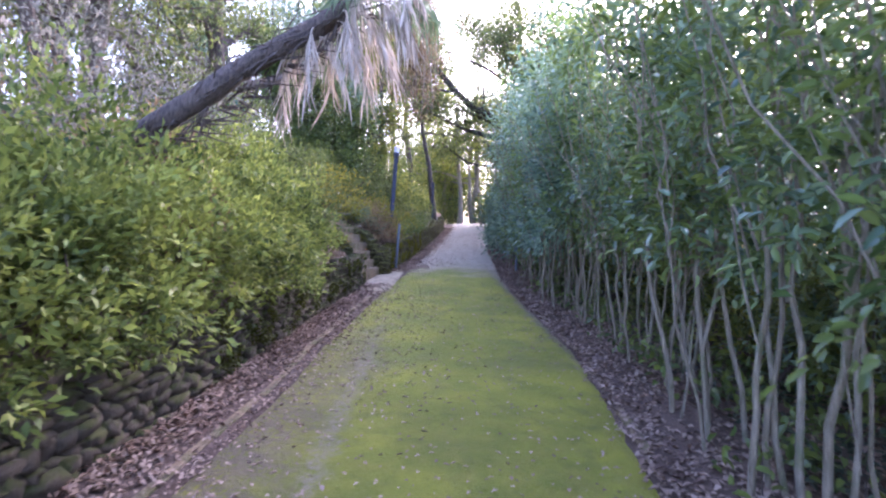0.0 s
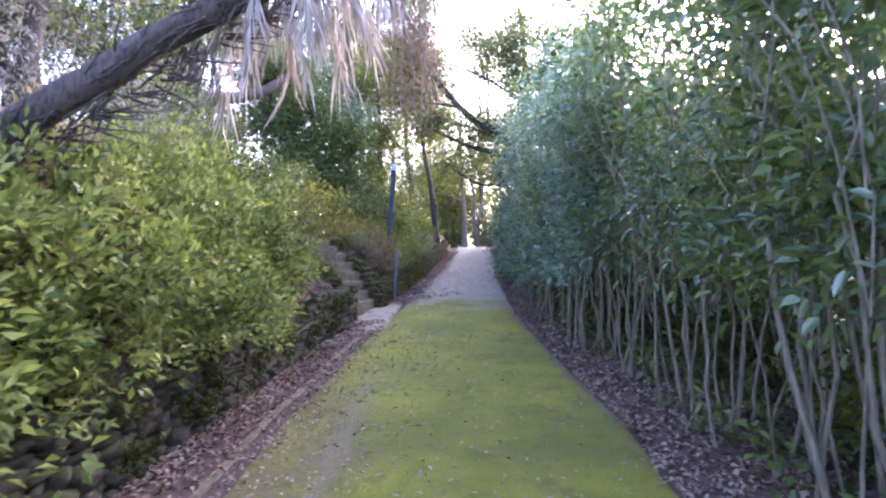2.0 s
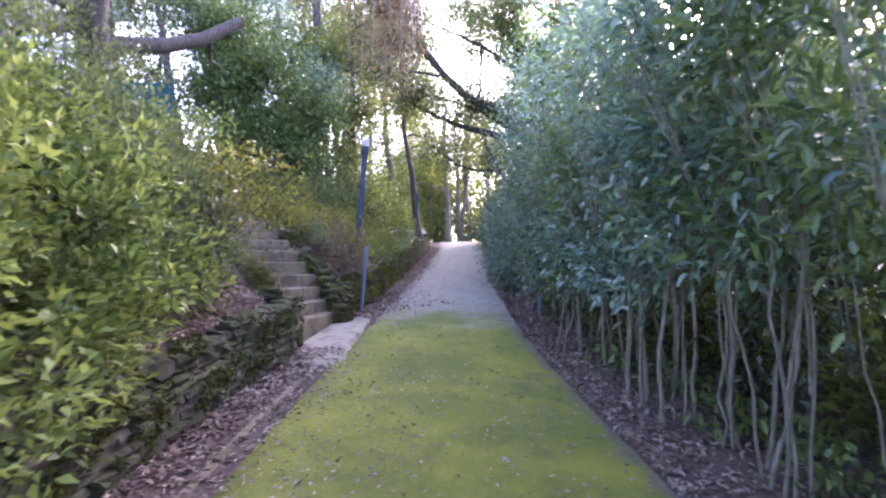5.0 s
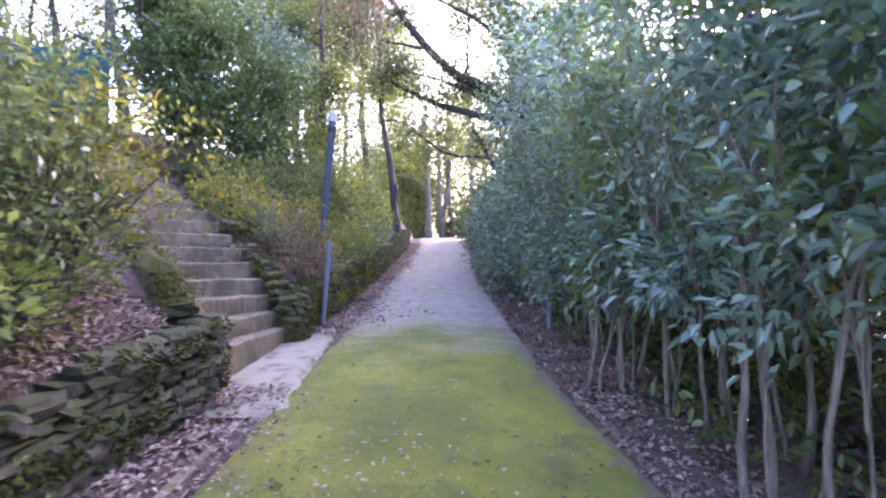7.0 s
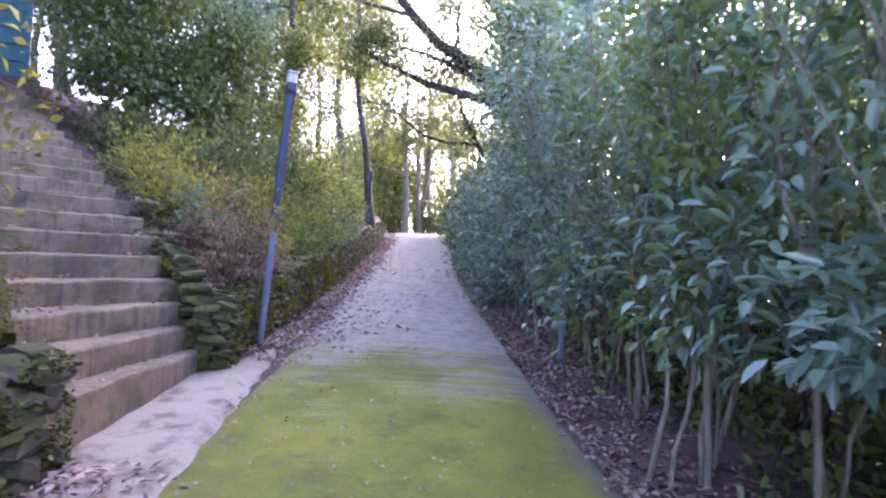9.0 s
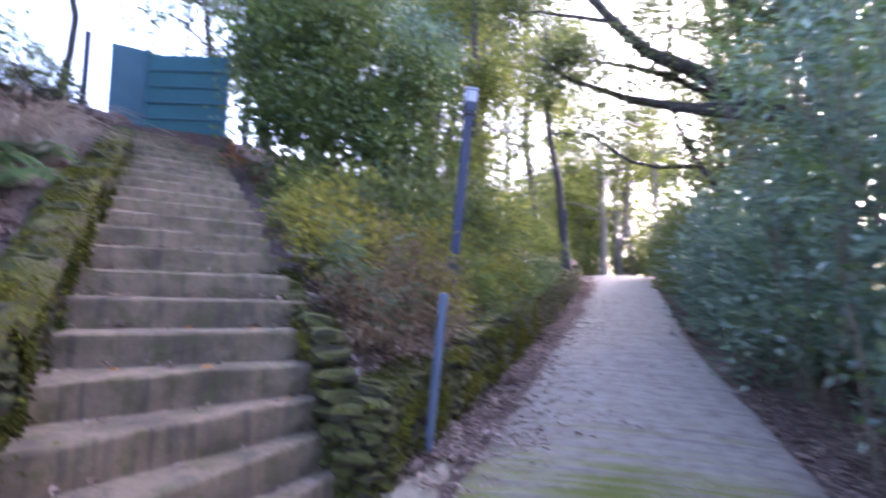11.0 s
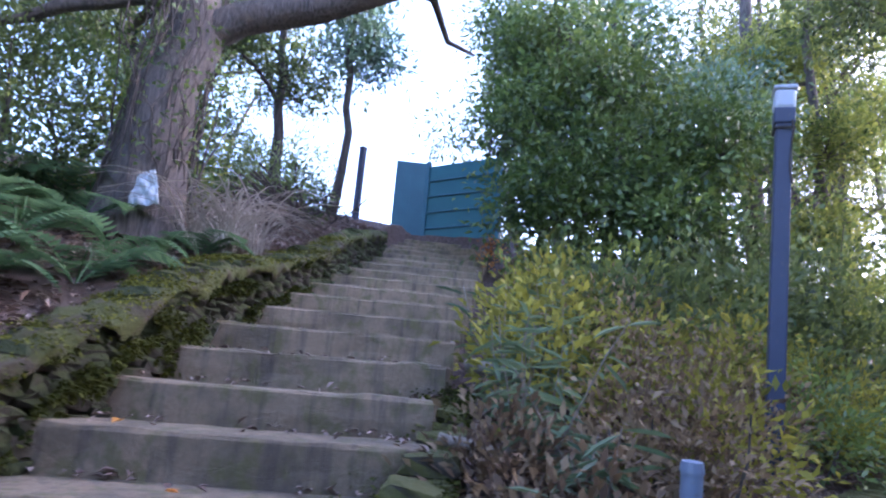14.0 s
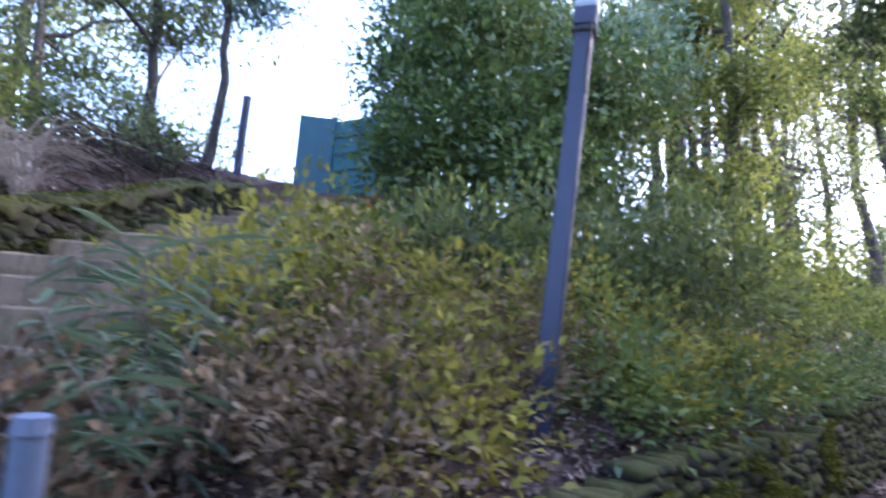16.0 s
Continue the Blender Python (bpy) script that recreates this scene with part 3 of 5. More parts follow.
def along_stair(s0):
    def line(s):
        p = LB + LD * (s + s0)
        q = np.array([LD[1], -LD[0]]) * -0.02
        return p[0] + q[0], p[1] + q[1], math.degrees(math.atan2(LD[1], LD[0]))
    return line


wall_lower = dry_wall("wall_lower", "rough dark dry stone retaining wall under the shrubs", along_path(-9.5), lambda s: float(P(-9.5 + s)) - 0.02,
                      lambda s: 0.68 + 0.06 * math.sin(s * 1.7), 16.5, M_stone, lambda s: s > 11.4, (0.21, 0.075))

def nose_line():
    """Down beside the steps, round the wall's nose, and away along the lane."""
    pts = [RB + RD * k + [0.04, 0.04] for k in (2.3, 1.7, 1.1, 0.6, 0.3)] + [np.array(p) for p in ((-1.99, 9.12), (-1.88, 9.12), (-1.82, 9.22), (-1.82, 9.42))]
    pts += [np.array([float(XW(y)), y]) for y in np.arange(9.7, 30.0, 0.3)]
    pts = np.array(pts)
    d = np.r_[0, np.cumsum(np.linalg.norm(np.diff(pts, axis=0), axis=1))]

    def line(s):
        x, y = np.interp(s, d, pts[:, 0]), np.interp(s, d, pts[:, 1])
        e = 0.16
        ax, ay = np.interp(s - e, d, pts[:, 0]), np.interp(s - e, d, pts[:, 1])
        bx, by = np.interp(s + e, d, pts[:, 0]), np.interp(s + e, d, pts[:, 1])
        return float(x), float(y), math.degrees(math.atan2(by - ay, bx - ax))
    return line, float(d[-1])


nose, nose_len = nose_line()


def nose_bottom(s):
    x, y, _ = nose(s)
    if s < 2.2:
        return float(np.interp(2.3 - s, S, RISE * np.arange(len(S)))) - 0.08
    return float(P(y)) - 0.02


def nose_height(s):
    """Height of the lane wall, low where it runs up beside the steps."""
    return float(np.interp(s, [0, 0.9, 1.6, 2.1, 2.5, 3.5, 30], [0.1, 0.15, 0.32, 0.56, 0.68, 0.68, 0.72]))


wall_upper = dry_wall("wall_upper", "mossy green dry stone wall beside the lane and the steps", nose, nose_bottom,
                      lambda s: nose_height(s) + 0.05 * math.sin(s * 1.3), nose_len, M_lanewall, lambda s: s < 3.9, (0.135, 0.062), 0.06, 0.16, 3.4)


def stair_floor(s):
    return float(np.interp(s, U, RISE * (np.arange(len(U)) + 0.0)))


def stair_wall_height(s):
    return 0.42 + 0.05 * math.sin(s * 2) + 0.1 * min(1.0, s / 0.6) + 0.12 * max(0.0, 1 - s / 4)


wall_stair = dry_wall("wall_stair", "low mossy stone wall stepping up along the staircase", along_stair(0.12), lambda s: stair_floor(s + 0.12),
                      stair_wall_height, 8.6, M_mossy, lambda s: s < 4.6, (0.16, 0.066), 0.1, 0.2)


def moss_cap(name, line, top, length, label):
    """A thick moss blanket along a wall's top, hanging over its face."""
    ss = np.arange(0.1, length, 0.03)
    prof = [(-0.12, -0.2), (-0.135, -0.15), (-0.135, -0.1), (-0.125, -0.055), (-0.1, -0.02), (-0.06, 0.005), (-0.02, 0.015), (0.02, 0.02), (0.06, 0.022), (0.1, 0.018), (0.14, 0.005), (0.18, -0.02), (0.22, -0.06)]
    V = []
    for s in ss:
        x, y, turn = line(s)
        d = np.array([-math.sin(radians(turn)), math.cos(radians(turn))])
        fringe = 0.45 + 0.75 * noise.noise((s * 3.1, 2, 5)) + 0.35 * noise.noise((s * 11, 2, 9))
        for q, (o, dz) in enumerate(prof):
            hang = dz * fringe if q < 4 else dz
            px, py = x + d[0] * o, y + d[1] * o
            zz = top(s) + hang
            puff = 0.05 * noise.fractal((px * 7, py * 7, zz * 9), 0.8, 2.1, 4) + 0.03 * noise.noise((px * 2, py * 2, 4))
            side = -0.6 if q < 5 else 0.0
            V.append((px + d[0] * puff * side, py + d[1] * puff * side, zz + puff * (0.4 if q < 5 else 1.0)))
    n, m = len(ss), len(prof)
    i = np.arange(n * m).reshape(n, m)
    F = np.stack([i[:-1, :-1], i[:-1, 1:], i[1:, 1:], i[1:, :-1]], -1).reshape(-1, 4)
    return tagged(raw_mesh(name, np.array(V), F, M_moss, None, True), label, "moss", kind="structure")


def wall_growth(name, n, line, length, low, high, offset, size, material, label, thick=0.03):
    """Small leaves and moss tufts rooted on a wall's face."""
    s0 = rng.uniform(0, length, n * 3)
    h = rng.uniform(0, 1, n * 3) ** 0.8
    patch = np.array([noise.noise((a * 1.6, b * 2.2, 3)) + 0.5 * noise.noise((a * 5, b * 6, 8)) for a, b in zip(s0, h)])
    keep = np.argsort(-patch)[:n]
    at, way = [], []
    for a, b in zip(s0[keep], h[keep]):
        x, y, turn = line(a)
        d = np.array([-math.sin(radians(turn)), math.cos(radians(turn))])
        o = offset + abs(rng.normal()) * -thick
        at.append((x + d[0] * o, y + d[1] * o, low(a) + (high(a) - low(a)) * b))
        way.append((-d[0] + rng.normal() * 0.6, -d[1] + rng.normal() * 0.6, rng.normal() * 0.5 - 0.1))
    ob = leaves(name, np.array(at), np.array(way), size[0], size[1], material, None, 0.25, 0.2, True)
    return tagged(ob, label, "wall plants", kind="stuff")


moss_cap("trim_moss", along_stair(0.12), lambda s: stair_floor(s + 0.12) + stair_wall_height(s) - 0.02, 8.5, "thick green moss along the top of the stair wall")
wall_growth("wall_moss", 9000, along_stair(0.12), 6.5, lambda s: stair_floor(s + 0.12) + stair_wall_height(s) - 0.05, lambda s: stair_floor(s + 0.12) + stair_wall_height(s) + 0.05, 0.16, (0.022, 0.013), M_mosstuft2, "bright moss tufts along the top of the stair wall", 0.16)
wall_growth("wall_moss", 5200, along_stair(0.12), 5.5, lambda s: stair_floor(s + 0.12) + 0.02, lambda s: stair_floor(s + 0.12) + 0.44, -0.11, (0.03, 0.02), M_mosstuft, "short dark moss tufts over the stones of the stair wall", 0.015)
wall_growth("wall_moss", 2600, nose, 3.4, lambda s: nose_bottom(s) + nose_height(s) - 0.05, lambda s: nose_bottom(s) + nose_height(s) + 0.05, 0.16, (0.024, 0.014), M_mosstuft, "dark moss tufts over the top stones beside the steps", 0.14)
wall_growth("wall_moss", 6500, nose, 9.0, lambda s: nose_bottom(s) + 0.04, lambda s: nose_bottom(s) + nose_height(s), -0.11, (0.028, 0.019), M_mosstuft2, "yellow-green moss tufts over the stones of the lane wall", 0.015)
wall_growth("wall_plants", 260, lambda s: along_path(-9.5)(s + 9.5), 6.9, lambda s: float(P(s)) + 0.1, lambda s: float(P(s)) + 0.72, -0.1, (0.05, 0.028), M_tree, "small dark leaves rooted in the joints of the lower wall", 0.05)
wall_growth("wall_moss", 3500, lambda s: along_path(-9.5)(s + 9.5), 7.0, lambda s: float(P(s)), lambda s: float(P(s)) + 0.74, -0.1, (0.03, 0.02), M_mosstuft, "dark moss tufts on the stones of the lower wall", 0.015)


# ---- posts, lamps, gate ----
def bevel_box(size, m=Matrix.Identity(4), bev=0.012):
    bm = bmesh.new()
    box_bm(bm, size, m, bev)
    return bm


def lamp_post(x, y, base, top, lean, turn=0.0, glass=None, said="square dark blue wooden lamp post with a frosted lamp head"):
    glass = glass or M_cap
    ob = holder("lamp_post", (x, y, base), said, "lamp post", "lamp posts by the lane")
    h = top - base
    part("post", bevel_box((0.104, 0.104, h - 0.2), pose(x, y, base + (h - 0.2) / 2, 0, 0, turn)), M_postpaint, ob)
    ring = part("collar", bevel_box((0.13, 0.13, 0.12), pose(x, y, top - 0.25, 0, 0, turn), 0.01), M_postpaint, ob)
    part("band", bevel_box((0.136, 0.136, 0.018), pose(x, y, top - 0.345, 0, 0, turn), 0.004), M_dark, ring)
    head = part("lamp_head", bevel_box((0.135, 0.135, 0.15), pose(x, y, top - 0.125, 0, 0, turn), 0.025), glass, ob, "square lamp head")
    part("cap", bevel_box((0.15, 0.15, 0.03), pose(x, y, top - 0.035, 0, 0, turn), 0.012), glass, head)
    v, f = tubes([(bent((x + 0.075, y - 0.05, top - 0.3), (x + 0.07, y - 0.02, top - 0.75), 8, 0.08), [0.007] * 8)], 5)
    raw_mesh("cable", v, f, M_dark, ob, True)
    ob.rotation_euler = (radians(lean[0]), radians(lean[1]), 0)
    return ob


lamp_near = lamp_post(-2.29, 12.22, 0.95, 3.75, (-3.7, 3.3), 28)
lamp_far = lamp_post(-2.45, 24.53, 2.0, 4.04, (0, 1.0), 10, M_postpaint, "square dark blue wooden lamp post with a dark head")


def pipe(name, label, a, b, r):
    ob = holder(name, a, label, "post")
    v, f = tubes([([a, np.array(b) - np.subtract(b, a) * 0.01, b], [r, r, r * 0.96])], 14)
    raw_mesh("tube", v, f, M_pipe, ob, True)
    bm = bmesh.new()
    d = Vector(b) - Vector(a)
    bmesh.ops.create_cone(bm, cap_ends=True, segments=14, radius1=r * 1.12, radius2=r * 0.95, depth=0.03, matrix=Matrix.Translation(Vector(b)) @ d.to_track_quat("Z", "Y").to_matrix().to_4x4())
    part("cap", bm, M_pipe, ob)
    return ob


pipe("pipe_post", "blue-grey painted metal pipe post leaning by the wall", (-1.71, 10.0, 0.06), (-1.6, 9.93, 1.28), 0.032)
pipe("pipe_post", "blue painted metal pipe post among the hedge stems", (1.42, 9.93, 0.05), (1.42, 9.93, 0.96), 0.03)


def gate():
    g = holder("gate", (-9.9, 15.6, 4.36), "teal painted wooden gate leaf with horizontal boards", "gate")
    a, b = np.array([-10.23, 15.55]), np.array([-8.62, 16.12])
    d = (b - a) / np.linalg.norm(b - a)
    turn = math.degrees(math.atan2(d[1], d[0]))
    L = float(np.linalg.norm(b - a))
    base = pose(a[0], a[1], 4.42, 0, 0, turn)
    for i in range(5):
        part("board", bevel_box((L, 0.03, 0.335), base @ pose(L / 2, 0, 0.2 + i * 0.35), 0.008), M_gate, g)
        if i:
            part("batten", bevel_box((L, 0.045, 0.035), base @ pose(L / 2, -0.03, 0.025 + i * 0.35), 0.006), M_gatedark, g)
    for x in (0.0, L):
        part("gate_post", bevel_box((0.1, 0.1, 1.92), base @ pose(x, 0, 0.92), 0.012), M_gatedark, g)
    s = holder("side_panel", (-10.5, 15.1, 4.36), "dark teal upright boarded fence panel beside the gate", "fence panel")
    a2, b2 = np.array([-10.62, 14.98]), np.array([-10.25, 15.52])
    d2 = (b2 - a2) / np.linalg.norm(b2 - a2)
    L2 = float(np.linalg.norm(b2 - a2))
    base2 = pose(a2[0], a2[1], 4.42, 0, 0, math.degrees(math.atan2(d2[1], d2[0])))
    for i in range(4):
        part("board", bevel_box((L2 / 4 + 0.004, 0.03 + 0.004 * (i % 2), 1.84), base2 @ pose(L2 * (i + 0.5) / 4, 0, 0.92), 0.006), M_gatedark, s)
    return g


gate()


def square_post(name, label, x, y, z0, z1, w):
    ob = holder(name, (x, y, z0), label, "post", "posts by the stair top")
    part("shaft", bevel_box((w, w, z1 - z0), pose(x, y, (z0 + z1) / 2, 0, 0, 20), 0.01), M_postpaint, ob)
    part("cap", bevel_box((w * 1.15, w * 1.15, 0.03), pose(x, y, z1, 0, 0, 20), 0.008), M_postpaint, ob)
    return ob


square_post("fence_post", "dark blue wooden fence post near the stair top", -9.3, 13.33, 3.9, 5.6, 0.1)


# ---- shrubs and hedges ----
def shrub(name, label, category, centres, out, per, spread, length, width, material, stems=(), stem_mat=None, base=None, group="", lift=0.3, full=False):
    base = base if base is not None else centres.mean(0)
    ob = holder(name, tuple(base), label, category, group)
    at, way = clumps(centres, per, spread, out, lift)
    leaves("crown", at, way, length, width, material, ob, full=full, flat=0.45 if category == "hedge" else 0.25)
    if len(stems):
        for st in stems:
            v, f = tubes(st if isinstance(st, list) else [st], 6)
            raw_mesh("stem", v, f, stem_mat or M_bark, ob, True)
    return ob


def dome(cx, cy, cz, rx, ry, rz, n, low=-0.35):
    """Clump centres near the skin of a lumpy dome."""
    d = unit(rng.normal(size=(n * 3, 3)))
    d = d[d[:, 2] > low][:n]
    r = rng.uniform(0.72, 1.02, len(d)) * (1 + 0.22 * np.array([noise.noise((v[0] * 2.2 + cx, v[1] * 2.2 + cy, v[2] * 2.2)) for v in d]))
    return np.array([cx, cy, cz]) + d * r[:, None] * np.array([rx, ry, rz]), d


def azaleas():
    y = -8.0
    while y < 4.6:
        w = rng.uniform(0.8, 1.1)
        fade = float(np.interp(y, [-8, 3.5, 6.4], [1, 1, 0.6]))
        back = float(np.interp(y, [2.5, 4.5], [0.0, 0.35]))
        x = float(XW(y)) - 0.55 - back
        z = float(P(y)) + 0.95 + back * 0.5 + rng.uniform(-0.05, 0.15)
        c, d = dome(x, y, z, 0.92 * fade, w, (1.2 + rng.uniform(-0.1, 0.2)) * fade, 430, -0.5)
        lump = np.array([noise.noise(tuple(p * 2.6)) for p in c])
        tuft = np.array([noise.noise((p[0] * 5.0, p[1] * 5.0, p[2] * 7.5)) for p in c])
        c = c + d * (lump * 0.45 + tuft * 0.3)[:, None]
        keep = (lump > -0.3) & (tuft > -0.24)
        keep &= (c[:, 0] > x - 0.7) & (c[:, 2] > P(c[:, 1]) + 0.62 + back * 1.2)
        stems = [(bent((x - 0.1 + rng.normal() * 0.1, y + rng.normal() * 0.15, z - 0.42), c[i], 6, 0.25), np.linspace(0.018, 0.005, 6)) for i in rng.integers(0, len(c), 5)]
        shrub("azalea_bush", "dense azalea bush with yellow-green leaves spilling over the stone wall", "shrub", c[keep], d[keep], 20, 0.06, 0.085, 0.038, M_azalea, stems, M_bark, (x, y, float(bank(x, y))), "azalea bushes on the wall")
        y += w * 0.95


azaleas()


def back_shrubs():
    # taller growth on the bank behind the azaleas
    y = -4.0
    k = 0
    while y < 4.4:
        top = float(np.interp(y, [-4, -1, 1.5, 2.5, 4, 6], [1.9, 2.1, 2.55, 2.85, 3.05, 2.8])) + rng.uniform(-0.1, 0.12)
        x = float(XW(y)) - 1.05 + rng.normal() * 0.08
        p = float(P(y))
        c, d = dome(x, y, p + 1.35, 0.75, 0.85, top - 1.35, 300, -0.45)
        lump = np.array([noise.noise(tuple(q * 2.2)) for q in c])
        c = c + d * (lump * 0.45)[:, None]
        keep = (lump > -0.32) & (c[:, 0] > x - 0.55)
        stems = [(bent((x + rng.normal() * 0.1, y + rng.normal() * 0.1, float(land(x, y)) - 0.04), c[q], 6, 0.2), np.linspace(0.02, 0.005, 6)) for q in rng.integers(0, len(c), 5)]
        dead = k % 4 == 1 and y < 3
        shrub("bank_azalea", "withered brown azalea on the bank" if dead else "tall azalea on the bank with yellow-green leaves", "shrub", c[keep], d[keep], 18, 0.075, 0.08, 0.036, M_withered if dead else M_azalea, stems, M_bark, (x, y, float(land(x, y))), "azaleas on the bank")
        y += 0.85
        k += 1


back_shrubs()


def hedge():
    """A row of laurel-like bushes: bare pale stems below, glossy leaves above."""
    y = -7.0
    i = 0
    while y < 13.5:
        x = float(XR(y)) + 0.62 + rng.normal() * 0.1
        z = float(land(x, y))
        h = rng.uniform(4.4, 5.4)
        stems = []
        tips = []
        for k in range(rng.integers(2, 5)):
            b = np.array([x + rng.normal() * 0.1, y + rng.normal() * 0.12, z - 0.03])
            e = b + [rng.normal() * 0.18, rng.normal() * 0.24, rng.uniform(1.3, 2.3)]
            r = rng.uniform(0.009, 0.026)
            stems.append([(bent(b, e, 8, 0.085), np.linspace(r, r * 0.55, 8))])
            for _ in range(3):
                e2 = e + [rng.normal() * 0.4 - 0.15, rng.normal() * 0.4, rng.uniform(0.6, 2.2)]
                stems[-1].append((bent(e - [0, 0, rng.uniform(0, 0.8)], e2, 6, 0.12), np.linspace(r * 0.36, 0.004, 6)))
                tips.append(e2)
        n = 118
        hl = float(np.interp(y, [3, 8], [1.15, 0.5]))
        c = np.stack([x + rng.normal(size=n) * 0.42 + 0.1, y + rng.normal(size=n) * 0.45, z + hl + (h - hl) * rng.beta(1.0, 1.35, n)], 1)
        c = c[(np.array([noise.noise(tuple(p * 1.7)) for p in c]) > -0.16) & ((c[:, 2] < z + 3.0) | (rng.uniform(size=len(c)) < 0.7))]
        lowcut = float(np.interp(y, [-2, 4, 7, 9.5], [1.35, 1.25, 0.7, 0.45])) + 0.35 * np.array([noise.noise((p[1] * 1.1, 5, p[0])) for p in c])
        c = c[(c[:, 2] - z) > lowcut]
        c = np.concatenate([c, np.array(tips)])
        c[:, 0] = np.maximum(c[:, 0], XR(c[:, 1]) + np.where(c[:, 2] - z < 2.9, 0.22, -0.1))
        out = np.tile([-0.6, -0.15, 0.1], (len(c), 1))
        # leaf colour carries light: darker mix near for overhead shade, paler blue beyond
        shrub("hedge_bush", "tall evergreen hedge bush, bare pale stems below dark glossy leaves", "hedge", c, out, 20 if y > 3 else 24, 0.12, 0.115 if y > 3 else 0.095, 0.047 if y > 3 else 0.04, (M_skylithedge if i % 3 else M_greenhedge) if y > 4 else (M_camellia, M_greenhedge, M_hedge)[i % 3], stems, M_stem, (x, y, z), "hedge bushes along the lane", -0.1, y < 9)
        y += rng.uniform(0.43, 0.6)
        i += 1


hedge()


# ---- trees ----
def tree(name, label, base, top, r, crowns, leaf=(0.12, 0.05), per=30, material=None, bark=None, limbs=(), spread=0.3, group="", wob=0.06, roots=True, sprays=()):
    """crowns: (centre, radii, clumps). A limb runs to each crown; finer ones into it."""
    ob = holder(name, base, label, "tree", group)
    tp = bent(base, top, 12, wob)
    tp[0] = base
    rad = np.linspace(r, r * 0.35, 12)
    if roots:
        rad[0] *= 1.45
        rad[1] *= 1.1
    tp[0, 2] -= 0.15
    paths = [(tp, rad)]
    fine = []
    cs = []
    for cen, rr, n in crowns:
        cen = np.array(cen, float)
        k = int(np.argmin(np.abs(tp[:, 2] - (cen[2] - np.linalg.norm(cen[:2] - tp[6, :2]) * 0.5)))) if cen[2] < top[2] else 10
        k = min(max(k, 4), 10)
        paths.append((bent(tp[k], cen, 8, 0.14), np.linspace(rad[k] * 0.55, 0.02, 8)))
        c, d = dome(*cen, *rr, n, -0.9)
        c = cen + (c - cen) * rng.uniform(0.35, 1.0, (len(c), 1))
        for q in c[:: max(1, len(c) // 9)]:
            fine.append((bent(cen - [0, 0, rr[2] * 0.3], q, 4, 0.18), np.linspace(0.02, 0.006, 4)))
        cs.append(c)
    for pts, rads in limbs:
        paths.append((pts, rads))
    for cen, rr, n in sprays:
        cs.append(np.array(cen) + rng.normal(size=(n * 2, 3)) * rr * np.array([1, 1, 0.6]))
        for q in cs[-1][::6]:
            fine.append((bent(cen, q, 4, 0.15), np.linspace(0.014, 0.004, 4)))
    v, f = tubes(paths, 9, 0.04)
    if fine:
        v2, f2 = tubes(fine, 4)
        v, f = np.concatenate([v, v2]), np.concatenate([f, f2 + len(v)])
    raw_mesh("trunk", v, f, bark or M_bark, ob, True)
    if cs:
        at, way = clumps(np.concatenate(cs), per, spread * rng.uniform(0.45, 0.8), None, -0.1)
        leaves("crown", at, way, leaf[0], leaf[1], material or M_tree, ob)
    return ob


def wood_band(xs, ys, n, hlo, hhi, label, clump=(60, 0.55), leaf=(0.2, 0.09), material=None, low=0.35, bark=None):
    """A stretch of woodland trees, each of its own shape."""
    for _ in range(n):
        x, y = rng.uniform(*xs), rng.uniform(*ys)
        z = float(land(x, y))
        h = rng.uniform(hlo, hhi)
        top = (x + rng.normal() * 0.6, y + rng.normal() * 0.6, z + h)
        crowns = [((x + rng.normal() * 1.5, y + rng.normal() * 1.5, z + h * rng.uniform(low, 1.0)), (rng.uniform(1.2, 2.0), rng.uniform(1.2, 2.0), rng.uniform(0.9, 1.5)), clump[0]) for _ in range(5)]
        tree("woodland_tree", label, (x, y, z), top, rng.uniform(0.1, 0.2), crowns, (leaf[0] * 1.12, leaf[1] * 1.12), 14, material or M_tree, bark or M_bark, (), clump[1], "woodland trees")


wood_band((5.2, 8), (4, 16), 5, 6, 9, "dark woodland tree behind the hedge", (50, 0.55), (0.15, 0.065), None, 0.25)
wood_band((2.6, 6), (16, 34), 10, 5, 8, "green woodland tree beside the upper lane", (44, 0.45), (0.15, 0.065), M_tree, 0.2)
wood_band((-9, -4.5), (24, 38), 13, 7, 13, "slender woodland tree on the bank", (40, 0.5), (0.15, 0.065), M_tree, 0.3)
wood_band((-9.5, -5.5), (-2, 6), 9, 6, 10, "grey-green tree on the upper bank", (50, 0.5), (0.13, 0.055), M_tree, 0.25)
wood_band((-7.0, -5.0), (1.5, 5.0), 3, 6, 9, "tree on the bank behind the azaleas, leaves greyed as by flare", (44, 0.45), (0.11, 0.05), M_flaregrey, 0.4)
wood_band((-7, 3.5), (42, 54), 14, 7, 14, "distant grey-green tree at the end of the lane", (50, 0.7), (0.24, 0.11), M_light, 0.1)
wood_band((-20, -14), (6, 14), 4, 6, 9, "tree beyond the top of the bank", (40, 0.55), (0.18, 0.08), M_tree, 0.2)
wood_band((-15, -9.5), (18, 30), 6, 7, 11, "woodland tree on the bank top", (40, 0.55), (0.18, 0.08), M_tree, 0.2)


wood_band((8, 14), (0, 26), 6, 6, 9, "tall woodland tree beyond the hedge", (56, 0.7), (0.325, 0.142), M_tree, 0.12)
# pale stem bark here imitates haze over the distant trunks
wood_band((-4.5, 1.5), (37, 43), 6, 8, 12, "thin tree at the end of the lane, bark paled as by haze", (34, 0.5), (0.16, 0.07), M_light, 0.4, M_stem)
